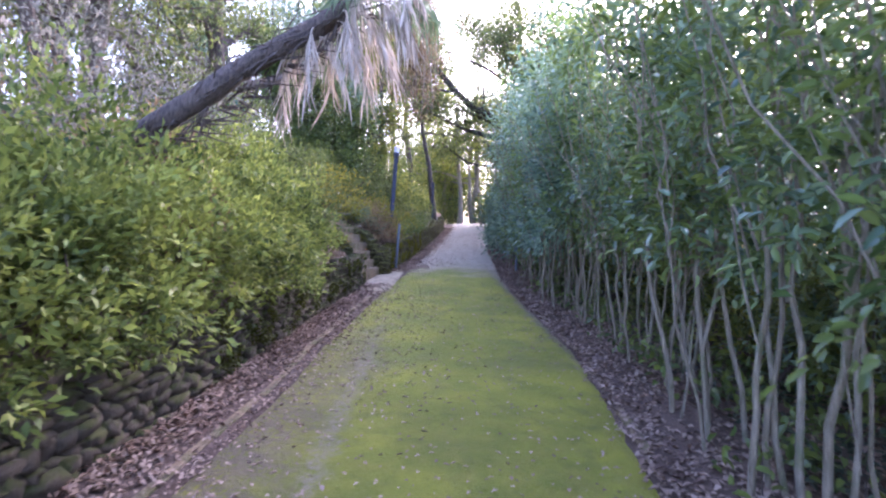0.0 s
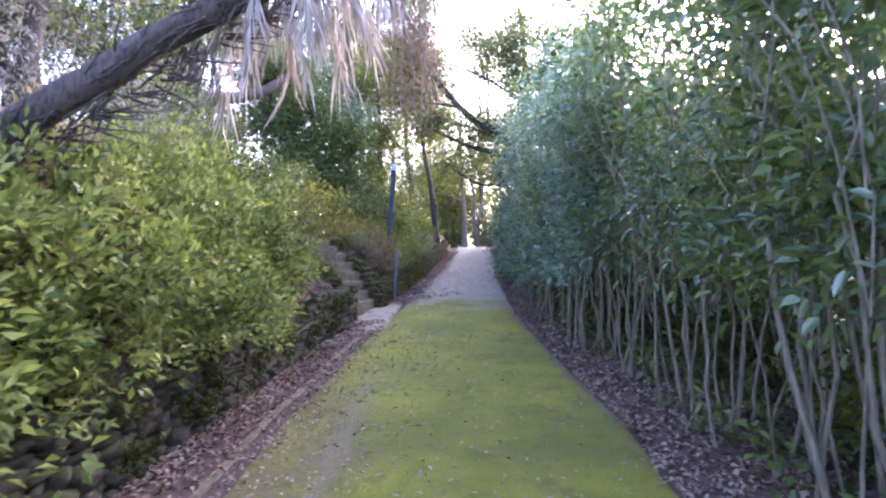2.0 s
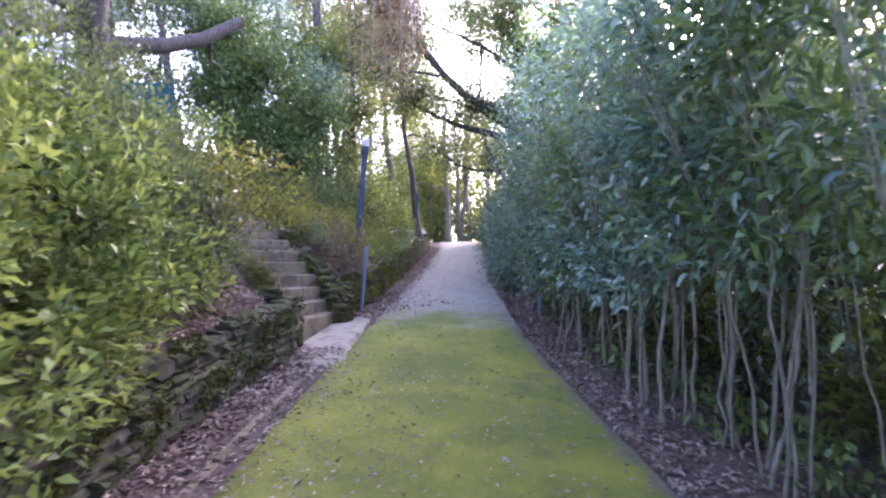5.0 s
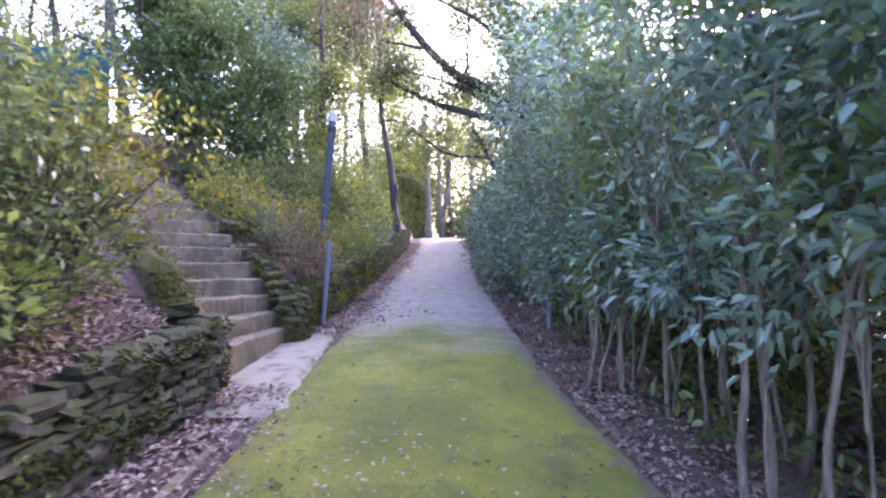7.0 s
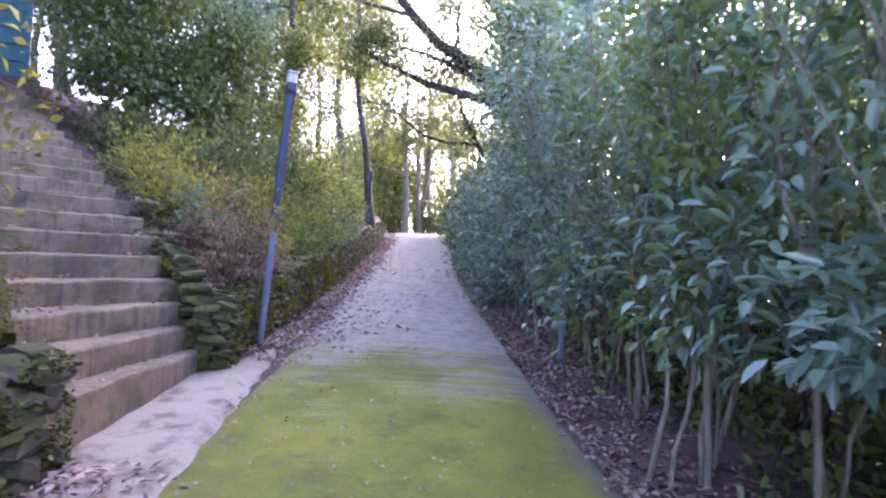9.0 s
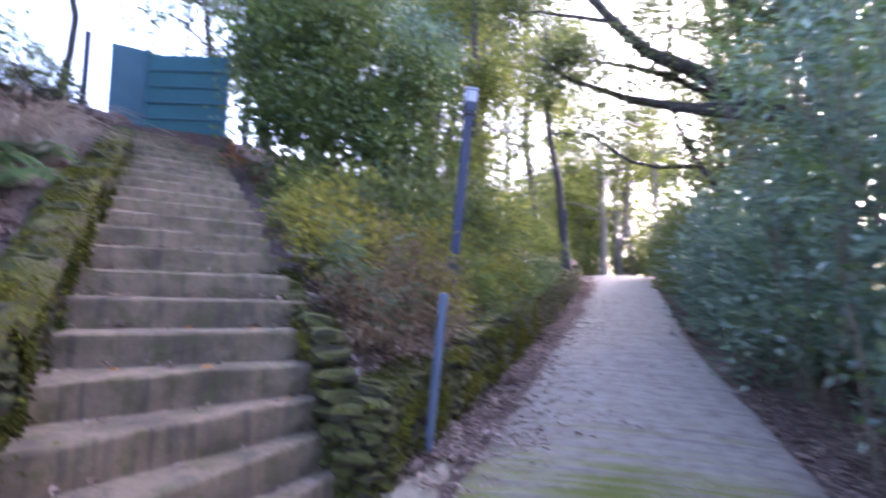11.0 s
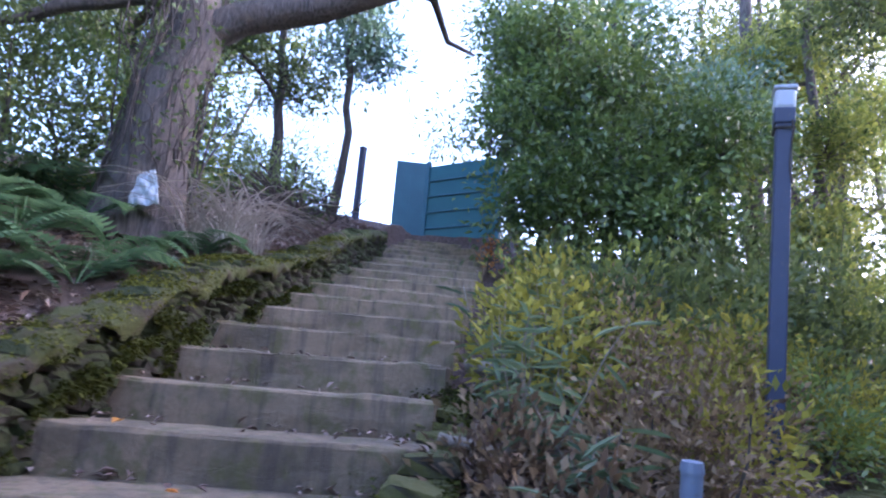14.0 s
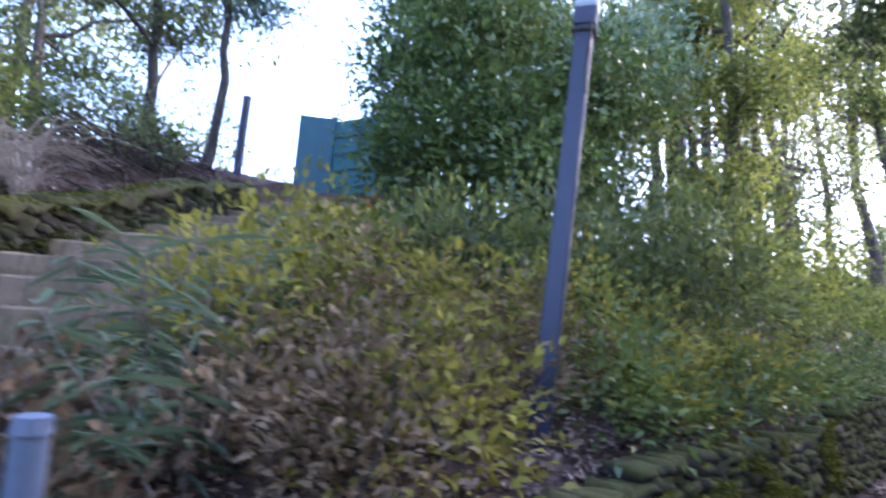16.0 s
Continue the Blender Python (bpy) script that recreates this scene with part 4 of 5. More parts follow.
wood_band((2.8, 7), (28, 40), 5, 11, 16, "tall thin tree with sparse grey-green leaves", (40, 0.6), (0.17, 0.075), M_light, 0.4, M_stem)


def leaf_ball(c, r, n):
    return (tuple(c), (r, r, r * 0.75), n)


# the gnarled tree above the stair wall
tree("gnarled_tree", "large gnarled grey-brown tree with vines on the bank", (-6.45, 9.4, 2.7), (-6.6, 9.6, 9.5), 0.31,
     [leaf_ball((-8.0, 8.2, 6.4), 1.5, 45), leaf_ball((-7.6, 10.9, 7.6), 1.4, 36), leaf_ball((-5.6, 8.2, 7.6), 1.4, 36), leaf_ball((-6.8, 7.2, 5.4), 1.0, 29), leaf_ball((-4.9, 10.8, 8.2), 1.2, 29), leaf_ball((-7.8, 9.2, 5.2), 1.0, 36), leaf_ball((-7.4, 7.8, 4.4), 0.9, 36), leaf_ball((-5.8, 10.2, 6.6), 0.9, 33), leaf_ball((-6.4, 8.6, 6.4), 0.9, 33)],
     (0.1, 0.045), 28, M_tree, M_vinebark,
     [(np.array([[-6.5, 9.45, 4.5], [-6.2, 9.9, 4.95], [-5.7, 10.5, 5.15], [-5.2, 11.1, 5.5], [-4.7, 11.7, 6.1]]), [0.2, 0.17, 0.15, 0.13, 0.1]),
      (np.array([[-5.2, 11.1, 5.5], [-5.3, 11.6, 5.65], [-5.5, 12.0, 5.4], [-5.35, 12.3, 5.3]]), [0.06, 0.05, 0.035, 0.02])], 0.3)

creeper = holder("creeper", (-6.2, 9.3, 2.75), "tangle of bare brown creeper stems climbing the big trunk", "creeper")
cv = []
for i in range(60):
    a = rng.uniform(0, 2 * math.pi)
    z0, z1 = 2.7 + rng.uniform(0, 0.5), rng.uniform(3.6, 7.0)
    zz = np.linspace(z0, z1, 9)
    aa = a + np.cumsum(rng.normal(size=9) * 0.22)
    rr = 0.34 - (zz - 2.7) * 0.018 + np.abs(rng.normal(size=9)) * 0.05 + (rng.uniform() < 0.3) * np.linspace(0, 0.35, 9)
    cv.append((np.stack([-6.45 - (zz - 2.7) * 0.02 + np.cos(aa) * rr, 9.4 + (zz - 2.7) * 0.03 + np.sin(aa) * rr, zz], 1), np.linspace(0.011, 0.004, 9)))
v, f = tubes(cv, 5)
raw_mesh("creeper_tangle", v, f, M_fibre, creeper)["kind"] = "stuff"
c = np.concatenate([p[3:] for p, _ in cv])
at, way = clumps(c[::2], 7, 0.12, None, 0.1)
leaves("foliage", at, way, 0.07, 0.035, M_camellia, creeper)

# slim trees about the stair head
tree("slim_tree", "slim straight tree with a dark trunk by the stair head", (-9.3, 12.78, 3.95), (-9.0, 12.7, 9.6), 0.085,
     [leaf_ball((-9.0, 13.0, 7.3), 0.9, 64), leaf_ball((-9.6, 12.2, 8.4), 1.0, 64), leaf_ball((-8.4, 12.4, 7.9), 0.7, 41)], (0.125, 0.055), 32, M_hedge, M_dark, (), 0.22, "slim trees by the stair head")
tree("slim_tree", "slim tree with a dark trunk standing behind the stair wall", (-10.2, 12.2, 4.3), (-10.4, 12.0, 10.0), 0.11,
     [leaf_ball((-10.4, 12.4, 6.8), 1.1, 64), leaf_ball((-10.9, 11.2, 7.8), 1.2, 72), leaf_ball((-9.9, 10.9, 6.9), 0.9, 48)], (0.105, 0.047), 34, M_tree, M_dark, (), 0.26, "slim trees by the stair head")
tree("slim_tree", "slim tree with sparse leaves on the bank top", (-10.8, 9.9, 4.6), (-11.0, 9.6, 10.0), 0.1,
     [leaf_ball((-10.6, 9.6, 6.6), 1.2, 64), leaf_ball((-11.4, 8.6, 7.4), 1.3, 72), leaf_ball((-10.0, 8.4, 6.2), 1.0, 57)], (0.105, 0.047), 34, M_tree, M_bark, (), 0.28, "slim trees by the stair head")

# evergreen mass between the stair and the lane
tree("camellia_tree", "bushy evergreen camellia tree with dense dark green leaves beside the steps", (-5.9, 14.9, 3.0), (-6.1, 15.0, 7.6), 0.08,
     [leaf_ball((-5.9, 14.7, 4.8), 1.3, 85), leaf_ball((-4.9, 15.4, 4.4), 1.1, 60), leaf_ball((-6.5, 14.7, 5.7), 1.0, 65), leaf_ball((-5.4, 15.2, 6.3), 1.3, 75), leaf_ball((-6.5, 15.2, 7.4), 1.2, 60), leaf_ball((-4.2, 16.0, 5.2), 1.1, 55), leaf_ball((-5.7, 14.2, 3.9), 1.0, 60), leaf_ball((-4.4, 15.0, 3.6), 0.9, 50), leaf_ball((-7.2, 15.2, 7.2), 0.9, 50), leaf_ball((-7.9, 15.5, 8.4), 0.9, 50)],
     (0.125, 0.057), 44, M_camellia, M_bark, (), 0.27)
tree("evergreen_tree", "tall dark evergreen tree rising behind the camellia", (-7.0, 17.4, 3.7), (-7.1, 17.6, 11.5), 0.12,
     [leaf_ball((-7.4, 17.0, 7.6), 1.2, 60), leaf_ball((-6.6, 17.5, 8.8), 1.4, 65), leaf_ball((-7.4, 17.8, 10.1), 1.3, 50), leaf_ball((-5.6, 17.9, 7.2), 1.3, 60), leaf_ball((-4.6, 17.4, 6.4), 1.1, 50)],
     (0.125, 0.055), 32, M_hedge, M_dark, (), 0.25)

# tall trees on the bank
tree("tall_tree", "tall tree with a thick forked trunk on the bank", (-5.6, 21.0, 2.9), (-5.9, 21.0, 13.0), 0.26,
     [leaf_ball((-5.0, 20.4, 8.6), 1.5, 103), leaf_ball((-7.2, 21.4, 9.6), 1.6, 103), leaf_ball((-4.4, 21.8, 10.4), 1.6, 103), leaf_ball((-6.0, 19.8, 6.6), 1.0, 69)],
     (0.125, 0.056), 28, M_light, M_bark,
     [(bent((-5.7, 21, 7.2), (-3.4, 20.2, 8.2), 8, 0.2), np.linspace(0.06, 0.015, 8)), (bent((-5.6, 21, 6.6), (-7.4, 20, 9.8), 8, 0.1), np.linspace(0.15, 0.05, 8))], 0.3, "tall trees on the bank")
tree("tall_tree", "tall leaning tree with a bare brown trunk by the far lamp", (-2.42, 25.3, 2.25), (-3.5, 25.0, 12.0), 0.14,
     [leaf_ball((-3.0, 24.8, 7.8), 1.3, 103), leaf_ball((-4.2, 25.4, 9.4), 1.6, 103), leaf_ball((-2.4, 25.6, 9.6), 1.4, 82)],
     (0.125, 0.056), 28, M_light, M_bark, [(bent((-2.9, 25.1, 6.6), (-1.2, 24.6, 6.4), 8, 0.2), np.linspace(0.05, 0.012, 8))], 0.3, "tall trees on the bank")
tree("tall_tree", "tall slender tree with light green leaves on the bank", (-3.9, 19.5, 2.2), (-4.1, 19.3, 12.0), 0.12,
     [leaf_ball((-3.9, 19.2, 6.2), 1.2, 92), leaf_ball((-4.8, 19.8, 8.0), 1.4, 103), leaf_ball((-3.2, 19.8, 9.0), 1.3, 92), leaf_ball((-4.0, 18.8, 4.6), 0.9, 69)],
     (0.12, 0.054), 28, M_light, M_bark, (), 0.28, "tall trees on the bank")
tree("tall_tree", "tall slender tree standing among shrubs on the bank", (-7.6, 19.0, 3.9), (-7.5, 19.2, 12.0), 0.13,
     [leaf_ball((-7.6, 19.0, 7.2), 1.3, 103), leaf_ball((-8.4, 19.2, 9.0), 1.4, 92), leaf_ball((-6.8, 18.6, 5.8), 1.0, 82)],
     (0.12, 0.054), 28, M_tree, M_bark, (), 0.28, "tall trees on the bank")

tree("tall_tree", "tall dark tree leaning over the upper lane", (3.2, 26.0, float(land(3.2, 26.0))), (1.6, 26.0, 14.0), 0.22,
     [leaf_ball((0.6, 26.0, 11.8), 1.4, 90), leaf_ball((-0.7, 26.4, 12.6), 1.5, 90), leaf_ball((1.9, 25.6, 10.2), 1.5, 100), leaf_ball((2.6, 26.4, 8.0), 1.4, 90), leaf_ball((-0.2, 25.8, 10.6), 0.9, 40), leaf_ball((1.4, 25.2, 12.8), 1.4, 80)],
     (0.15, 0.065), 22, M_tree, M_dark, (), 0.32, "tall trees on the bank")

# the old tree whose limbs cross the lane
tree("arching_tree", "old dark tree with crooked limbs arching over the lane", (3.3, 17.8, 0.7), (2.9, 18.0, 9.0), 0.3,
     [leaf_ball((3.4, 16.4, 7.0), 1.6, 102), leaf_ball((2.4, 19.0, 7.6), 1.6, 102), leaf_ball((1.4, 17.2, 7.6), 1.1, 68), leaf_ball((2.6, 16.0, 5.2), 1.3, 85), leaf_ball((0.4, 18.6, 6.0), 0.6, 30), leaf_ball((-1.6, 18.8, 6.6), 0.7, 30), leaf_ball((-2.0, 17.2, 8.6), 0.9, 37), leaf_ball((2.2, 16.8, 6.4), 1.2, 90), leaf_ball((1.5, 17.4, 8.9), 1.3, 90), leaf_ball((2.9, 16.4, 8.4), 1.5, 100), leaf_ball((1.6, 18.6, 5.2), 0.8, 50)],
     (0.125, 0.052), 24, M_tree, M_dark,
     [(np.array([[3.1, 17.9, 4.4], [1.82, 18.0, 5.04], [0.82, 18.0, 5.75], [-0.1, 17.8, 6.15], [-0.71, 17.5, 6.67], [-1.3, 17.2, 7.3], [-1.9, 17.0, 8.2]]), [0.22, 0.19, 0.16, 0.13, 0.11, 0.09, 0.06]),
      (np.array([[2.4, 17.9, 4.7], [0.82, 18.0, 5.0], [-0.44, 18.5, 5.45], [-1.79, 19.0, 6.2], [-2.5, 19.3, 6.9]]), [0.13, 0.1, 0.08, 0.05, 0.02]),
      (np.array([[1.5, 18.0, 5.1], [0.36, 18.1, 5.05], [0.6, 18.2, 4.5], [0.95, 18.3, 3.9], [1.3, 18.4, 3.4]]), [0.06, 0.07, 0.06, 0.055, 0.04]),
      (np.array([[0.9, 18.3, 3.95], [0.1, 18.6, 4.02], [-0.4, 18.8, 4.2], [-1.0, 18.9, 4.65], [-1.45, 19.0, 5.05]]), [0.045, 0.04, 0.033, 0.025, 0.012]),
      (bent((0.2, 17.9, 6.0), (0.3, 17.6, 8.6), 7, 0.1), np.linspace(0.05, 0.015, 7)),
      (bent((1.6, 18.0, 5.2), (1.2, 17.4, 8.4), 7, 0.1), np.linspace(0.06, 0.02, 7)),
      (bent((-0.7, 17.5, 6.7), (-2.6, 16.6, 6.9), 7, 0.12), np.linspace(0.05, 0.012, 7)), (bent((-1.8, 17.0, 8.0), (-3.6, 15.8, 8.8), 7, 0.12), np.linspace(0.05, 0.012, 7))], 0.26,
     sprays=[((0.0, 17.8, 6.5), 0.5, 24), ((-1.4, 17.2, 7.6), 0.5, 26), ((-0.5, 18.6, 5.8), 0.45, 22), ((-1.9, 19.1, 6.5), 0.5, 24), ((-1.2, 18.9, 4.9), 0.35, 14), ((0.8, 18.1, 4.4), 0.35, 16), ((1.5, 18.0, 6.0), 0.5, 26), ((-2.6, 16.6, 7.0), 0.5, 26), ((-3.6, 15.8, 8.9), 0.6, 26), ((0.3, 17.6, 8.6), 0.6, 26), ((1.2, 17.4, 8.3), 0.6, 26), ((-2.4, 17.0, 8.8), 0.6, 26)])


# ---- the leaning palm ----
def palm():
    base, top = np.array([-3.4, -0.45, 0.75]), np.array([-0.5, 0.85, 3.25])
    ob = holder("leaning_palm", tuple(base), "leaning dead palm trunk hung with dry pale fronds", "palm tree")
    p = bent(base, top, 14, 0.03, 0.02)
    v, f = tubes([(p, np.linspace(0.13, 0.1, 14))], 12, 0.1)
    raw_mesh("trunk", v, f, M_fibre, ob, True)
    # fibres and leaf stubs along the trunk
    V, F = [], []
    for i in range(320):
        t = rng.uniform(0.05, 1)
        q = unit(np.cross(top - base, rng.normal(size=3)))
        c = base + (top - base) * t + q * 0.11
        d = unit(q * 0.35 + rng.normal(size=3) * 0.2 + (top - base) / 4.6 * rng.choice([-1.0, 1.0]) + np.array([0, 0, -0.3]))
        V.append((bent(c + d * 0.05, c + d * rng.uniform(0.2, 0.5), 4, 0.15), np.linspace(0.012, 0.003, 4)))
    v, f = tubes(V, 4)
    raw_mesh("fibre_fringe", v, f, M_fibre, ob)["kind"] = "stuff"

    def frond(root, way, length, material, droop):
        n = 9
        t = np.linspace(0, 1, n)[:, None]
        rib = root + np.array(way) * t * length * (1 - 0.35 * t * droop) + np.array([0, 0, -1.0]) * (t ** 2) * length * droop * 0.8
        v, f = tubes([(rib, np.linspace(0.012, 0.004, n))], 5)
        k = 34
        tt = np.sort(rng.uniform(0.25, 1.0, k))
        at = np.stack([np.interp(tt, t[:, 0], rib[:, j]) for j in range(3)], 1)
        side = unit(np.cross(np.gradient(at, axis=0), [0, 0, 1.0]) + 1e-3)
        sgn = np.where(np.arange(k) % 2, 1.0, -1.0)[:, None]
        way2 = side * sgn * 0.35 + np.array([0, 0, -1.0]) * (0.6 + droop) + np.array(way) * 0.3 + rng.normal(size=(k, 3)) * 0.15
        lv, lf = leaf_arrays(at, way2, length * 0.55, 0.022, 0.1)
        return raw_mesh("frond", np.concatenate([v, lv]), np.concatenate([f, lf + len(v)]), material, ob)

    for i in range(26):
        a = rng.uniform(0, 2 * math.pi)
        root = top + (top - base) / 4.2 * rng.uniform(-0.75, 0.5)
        frond(root, unit(np.array([math.cos(a) * 0.8 + 0.3, math.sin(a) * 0.6, 0.1])), rng.uniform(0.5, 0.85), M_frond, rng.uniform(0.8, 1.2))
    for i in range(9):
        a = rng.uniform(0, 2 * math.pi)
        frond(top + (top - base) * 0.06, unit(np.array([math.cos(a) + 0.4, math.sin(a), 0.5])), rng.uniform(0.8, 1.2), M_blade, rng.uniform(0.3, 0.6))
    return ob


palm()

# hanging dry vines further along the lane
vine = holder("hanging_vines", (-1.9, 9.0, 8.6), "curtain of reddish-brown dry vines hanging from the trees", "vines")
vp = []
for i in range(70):
    a = np.array([-1.2 + rng.normal() * 0.4, 9.9 + rng.normal() * 0.5, 8.8 + rng.normal() * 0.3])
    vp.append((bent(a, a + [rng.normal() * 0.25, rng.normal() * 0.2, -rng.uniform(2.4, 4.6)], 8, 0.06), np.linspace(0.012, 0.005, 8)))
v, f = tubes(vp, 4)
raw_mesh("vine_tangle", v, f, M_wood, vine)["kind"] = "stuff"
c = np.concatenate([p[2:] for p, _ in vp])
at, way = clumps(c, 18, 0.1, None, -0.9)
leaves("dry_leaves", at, way, 0.12, 0.03, M_withered, vine)["kind"] = "stuff"


# ---- bank undergrowth ----
def bank_shrubs():
    def put(x, y, r, h, n, per, spread, leaf, material, label, name="bank_shrub", twigs=4, stem=None, lift=0.3):
        z = float(land(x, y))
        grow = 1.05 if material is M_withered else 1.4
        per, leaf = max(6, int(per * (0.85 if material is M_withered else 0.58))), (leaf[0] * grow, leaf[1] * grow)
        c, d = dome(x, y, z + h * 0.25, r, r, h * 0.8, n, -0.25)
        hole = np.array([noise.noise((p[0] * 3.2, p[1] * 3.2, p[2] * 4.0)) for p in c])
        c, d = c[hole > -0.22] + d[hole > -0.22] * hole[hole > -0.22][:, None] * 0.4 * r, d[hole > -0.22]
        c = np.concatenate([c, np.array([x, y, z + h * 0.25]) + (c[::2] - [x, y, z + h * 0.25]) * rng.uniform(0.3, 0.8, (len(c[::2]), 1))])
        d = np.concatenate([d, d[::2]])
        c[:, 2] = np.maximum(c[:, 2], land(c[:, 0], c[:, 1]) + 0.04)
        stems = [(bent((x + rng.normal() * 0.05, y + rng.normal() * 0.05, z - 0.04), c[i], 5, 0.2), np.linspace(0.013, 0.004, 5)) for i in rng.integers(0, len(c), twigs)]
        shrub(name, label, "shrub", c, d, per, spread, leaf[0], leaf[1], material, stems, stem or M_bark, (x, y, z), "undergrowth on the bank", lift)

    yl = "low spreading shrub with small yellow-green leaves on the bank"
    br = "thin brown half-dead shrub with curled leaves on the bank"
    dk = "low glossy dark green shrub over the wall"
    # along the wall top, then up the bank
    for i in range(11):
        y = 10.0 + i * 0.62
        if abs(y - 12.2) < 0.3:
            continue
        put(float(XW(y)) - 0.42 + rng.normal() * 0.08, y, rng.uniform(0.35, 0.45), rng.uniform(0.3, 0.5), 50, 12, 0.08, (0.058, 0.026), (M_withered, M_withered, M_olive)[i % 3] if i < 6 else M_olive, (br, br, yl)[i % 3] if i < 6 else yl)
    for i in range(20):
        u = rng.uniform(0, 1)
        y = rng.uniform(10.6, 14.8)
        x = float(XW(y)) - rng.uniform(0.9, 3.2)
        c, a = stair_uv(x, y)
        if c < 1.28:
            x = float(XW(y)) - 0.9
        k = i % 4
        low = 0.6 if (x > -3.3 and y < 11.9) else 1.0
        put(x, y, rng.uniform(0.4, 0.6), rng.uniform(0.4, 0.75) * low, 60, 15, 0.085, (0.06, 0.027), (M_olive, M_withered, M_azalea, M_olive)[k], (yl, br, yl, yl)[k])
    for i in range(16):
        y = rng.uniform(15, 31)
        put(float(XW(y)) - rng.uniform(0.7, 2.8) - 0.4 * (20 < y < 26), y, rng.uniform(0.5, 0.8), rng.uniform(0.6, 1.1), 80, 22, 0.13, (0.075, 0.034), (M_light, M_azalea, M_tree)[i % 3], "leafy shrub with bright green leaves above the lane")
    for i in range(7):
        y = 13.4 + i * 0.9
        put(float(XW(y)) - 0.25, y, 0.42, 0.42, 60, 22, 0.07, (0.045, 0.02), M_camellia, dk)
    # taller light-leaved shrubs behind the lamp
    for x, y, r, h in ((-3.4, 14.0, 0.7, 1.2), (-2.9, 15.3, 0.7, 1.5), (-3.9, 15.8, 0.8, 2.0), (-4.4, 13.6, 0.7, 0.9), (-3.7, 12.9, 0.6, 0.8), (-5.1, 13.7, 0.6, 0.7), (-3.4, 17.2, 0.8, 2.0), (-3.6, 19.0, 0.8, 1.8)):
        k = int(round(x * 10 + y * 3)) % 3
        put(x, y, r, h, 130, 20, 0.13, (0.075, 0.034), (M_light, M_camellia, M_tree)[k], ("tall shrub with light green leaves behind the lamp post", "tall dark green shrub behind the lamp post", "tall grey-green shrub behind the lamp post")[k])
    for x, y, r, h, m in ((-2.15, 11.45, 0.36, 0.8, M_olive), (-2.05, 10.95, 0.32, 0.6, M_withered), (-2.2, 12.75, 0.38, 0.6, M_camellia), (-2.3, 13.3, 0.4, 0.6, M_olive), (-2.75, 12.5, 0.4, 0.7, M_withered), (-2.95, 13.2, 0.45, 0.8, M_olive)):
        put(x, y, r, h, 70, 15, 0.1, (0.05, 0.023), m, br if m is M_withered else ("glossy dark green shrub near the lamp post" if m is M_camellia else "yellow-green shrub spilling round the lamp post"))
    for x, y, r, h, m in ((-2.45, 10.0, 0.25, 0.35, M_withered), (-2.95, 10.8, 0.4, 0.75, M_olive), (-3.25, 11.15, 0.42, 0.8, M_olive), (-2.4, 10.85, 0.35, 0.5, M_withered), (-2.75, 11.35, 0.4, 0.75, M_withered), (-3.75, 11.7, 0.45, 0.8, M_olive), (-4.3, 12.3, 0.45, 0.7, M_light)):
        put(x, y, r, h, 62, 13, 0.095, (0.055, 0.025), m, br if m is M_withered else "yellow-green shrub spilling towards the steps")
    # the other side of the lane, low growth under the hedge's far end
    for i in range(22):
        y = 13.2 + i * 0.95
        put(float(XR(y)) + 0.75 + rng.normal() * 0.15, y, rng.uniform(0.6, 0.8), rng.uniform(1.8, 2.9), 150, 20, 0.14, (0.085, 0.037), M_hedge if i < 8 else M_tree, "dense evergreen shrub bordering the upper lane")
    for x, y, r, h, m in ((-4.2, 16.2, 0.9, 2.4, M_camellia), (-5.2, 17.2, 0.9, 2.4, M_tree), (-3.7, 18.2, 0.8, 2.0, M_tree), (-6.3, 18.6, 0.9, 2.4, M_camellia), (-4.9, 20.0, 0.9, 2.4, M_tree), (-3.4, 21.5, 0.8, 2.0, M_light), (-4.2, 24.0, 1.0, 2.4, M_tree), (-5.4, 30.0, 1.1, 2.6, M_tree), (-4.6, 33.5, 1.1, 2.8, M_light), (-5.6, 36.5, 1.2, 3.0, M_tree), (-7.5, 33.0, 1.2, 3.0, M_tree)):
        put(x, y, r, h, 110, 18, 0.15, (0.09, 0.04), m, "thick green shrub filling the slope beneath the trees")
    # end of the lane
    for i in range(12):
        x = -5 + i * 0.8
        put(x, 39 + rng.uniform(-1, 3), rng.uniform(0.8, 1.2), rng.uniform(1.5, 3.0), 80, 22, 0.2, (0.12, 0.055), M_tree if i % 2 else M_light, "green shrub at the bend of the lane")
    # above the lower wall, behind the azaleas
    for i in range(6):
        y = -5 + i * 2.0
        put(float(XW(y)) - 2.3 + rng.normal() * 0.3, y, rng.uniform(0.7, 1.0), rng.uniform(1.3, 2.0), 90, 20, 0.15, (0.07, 0.03), (M_withered, M_azalea, M_tree)[i % 3], ("brown withered shrub on the bank", "yellow-green shrub on the bank", "dark green shrub on the bank")[i % 3], stem=M_wood)
    for x, y, r, h in ((-2.9, 6.3, 0.35, 0.35), (-2.4, 4.9, 0.4, 0.7), (-3.3, 6.2, 0.45, 0.6)):
        put(x, y, r, h, 90, 20, 0.09, (0.05, 0.022), M_azalea, "azalea shrub leaning over the stair wall")

    for x, y, r, h in ((-3.6, 0.2, 0.8, 2.3), (-4.3, 1.4, 0.9, 2.8), (-3.3, 2.0, 0.8, 2.4), (-4.8, 2.9, 0.9, 3.0), (-3.6, 3.6, 0.8, 2.5), (-4.6, -0.6, 0.9, 2.6)):
        put(x, y, r, h, 120, 22, 0.15, (0.06, 0.026), M_flaregrey, "tall twiggy shrub on the bank, leaves greyed as by flare", twigs=9, stem=M_wood)


bank_shrubs()


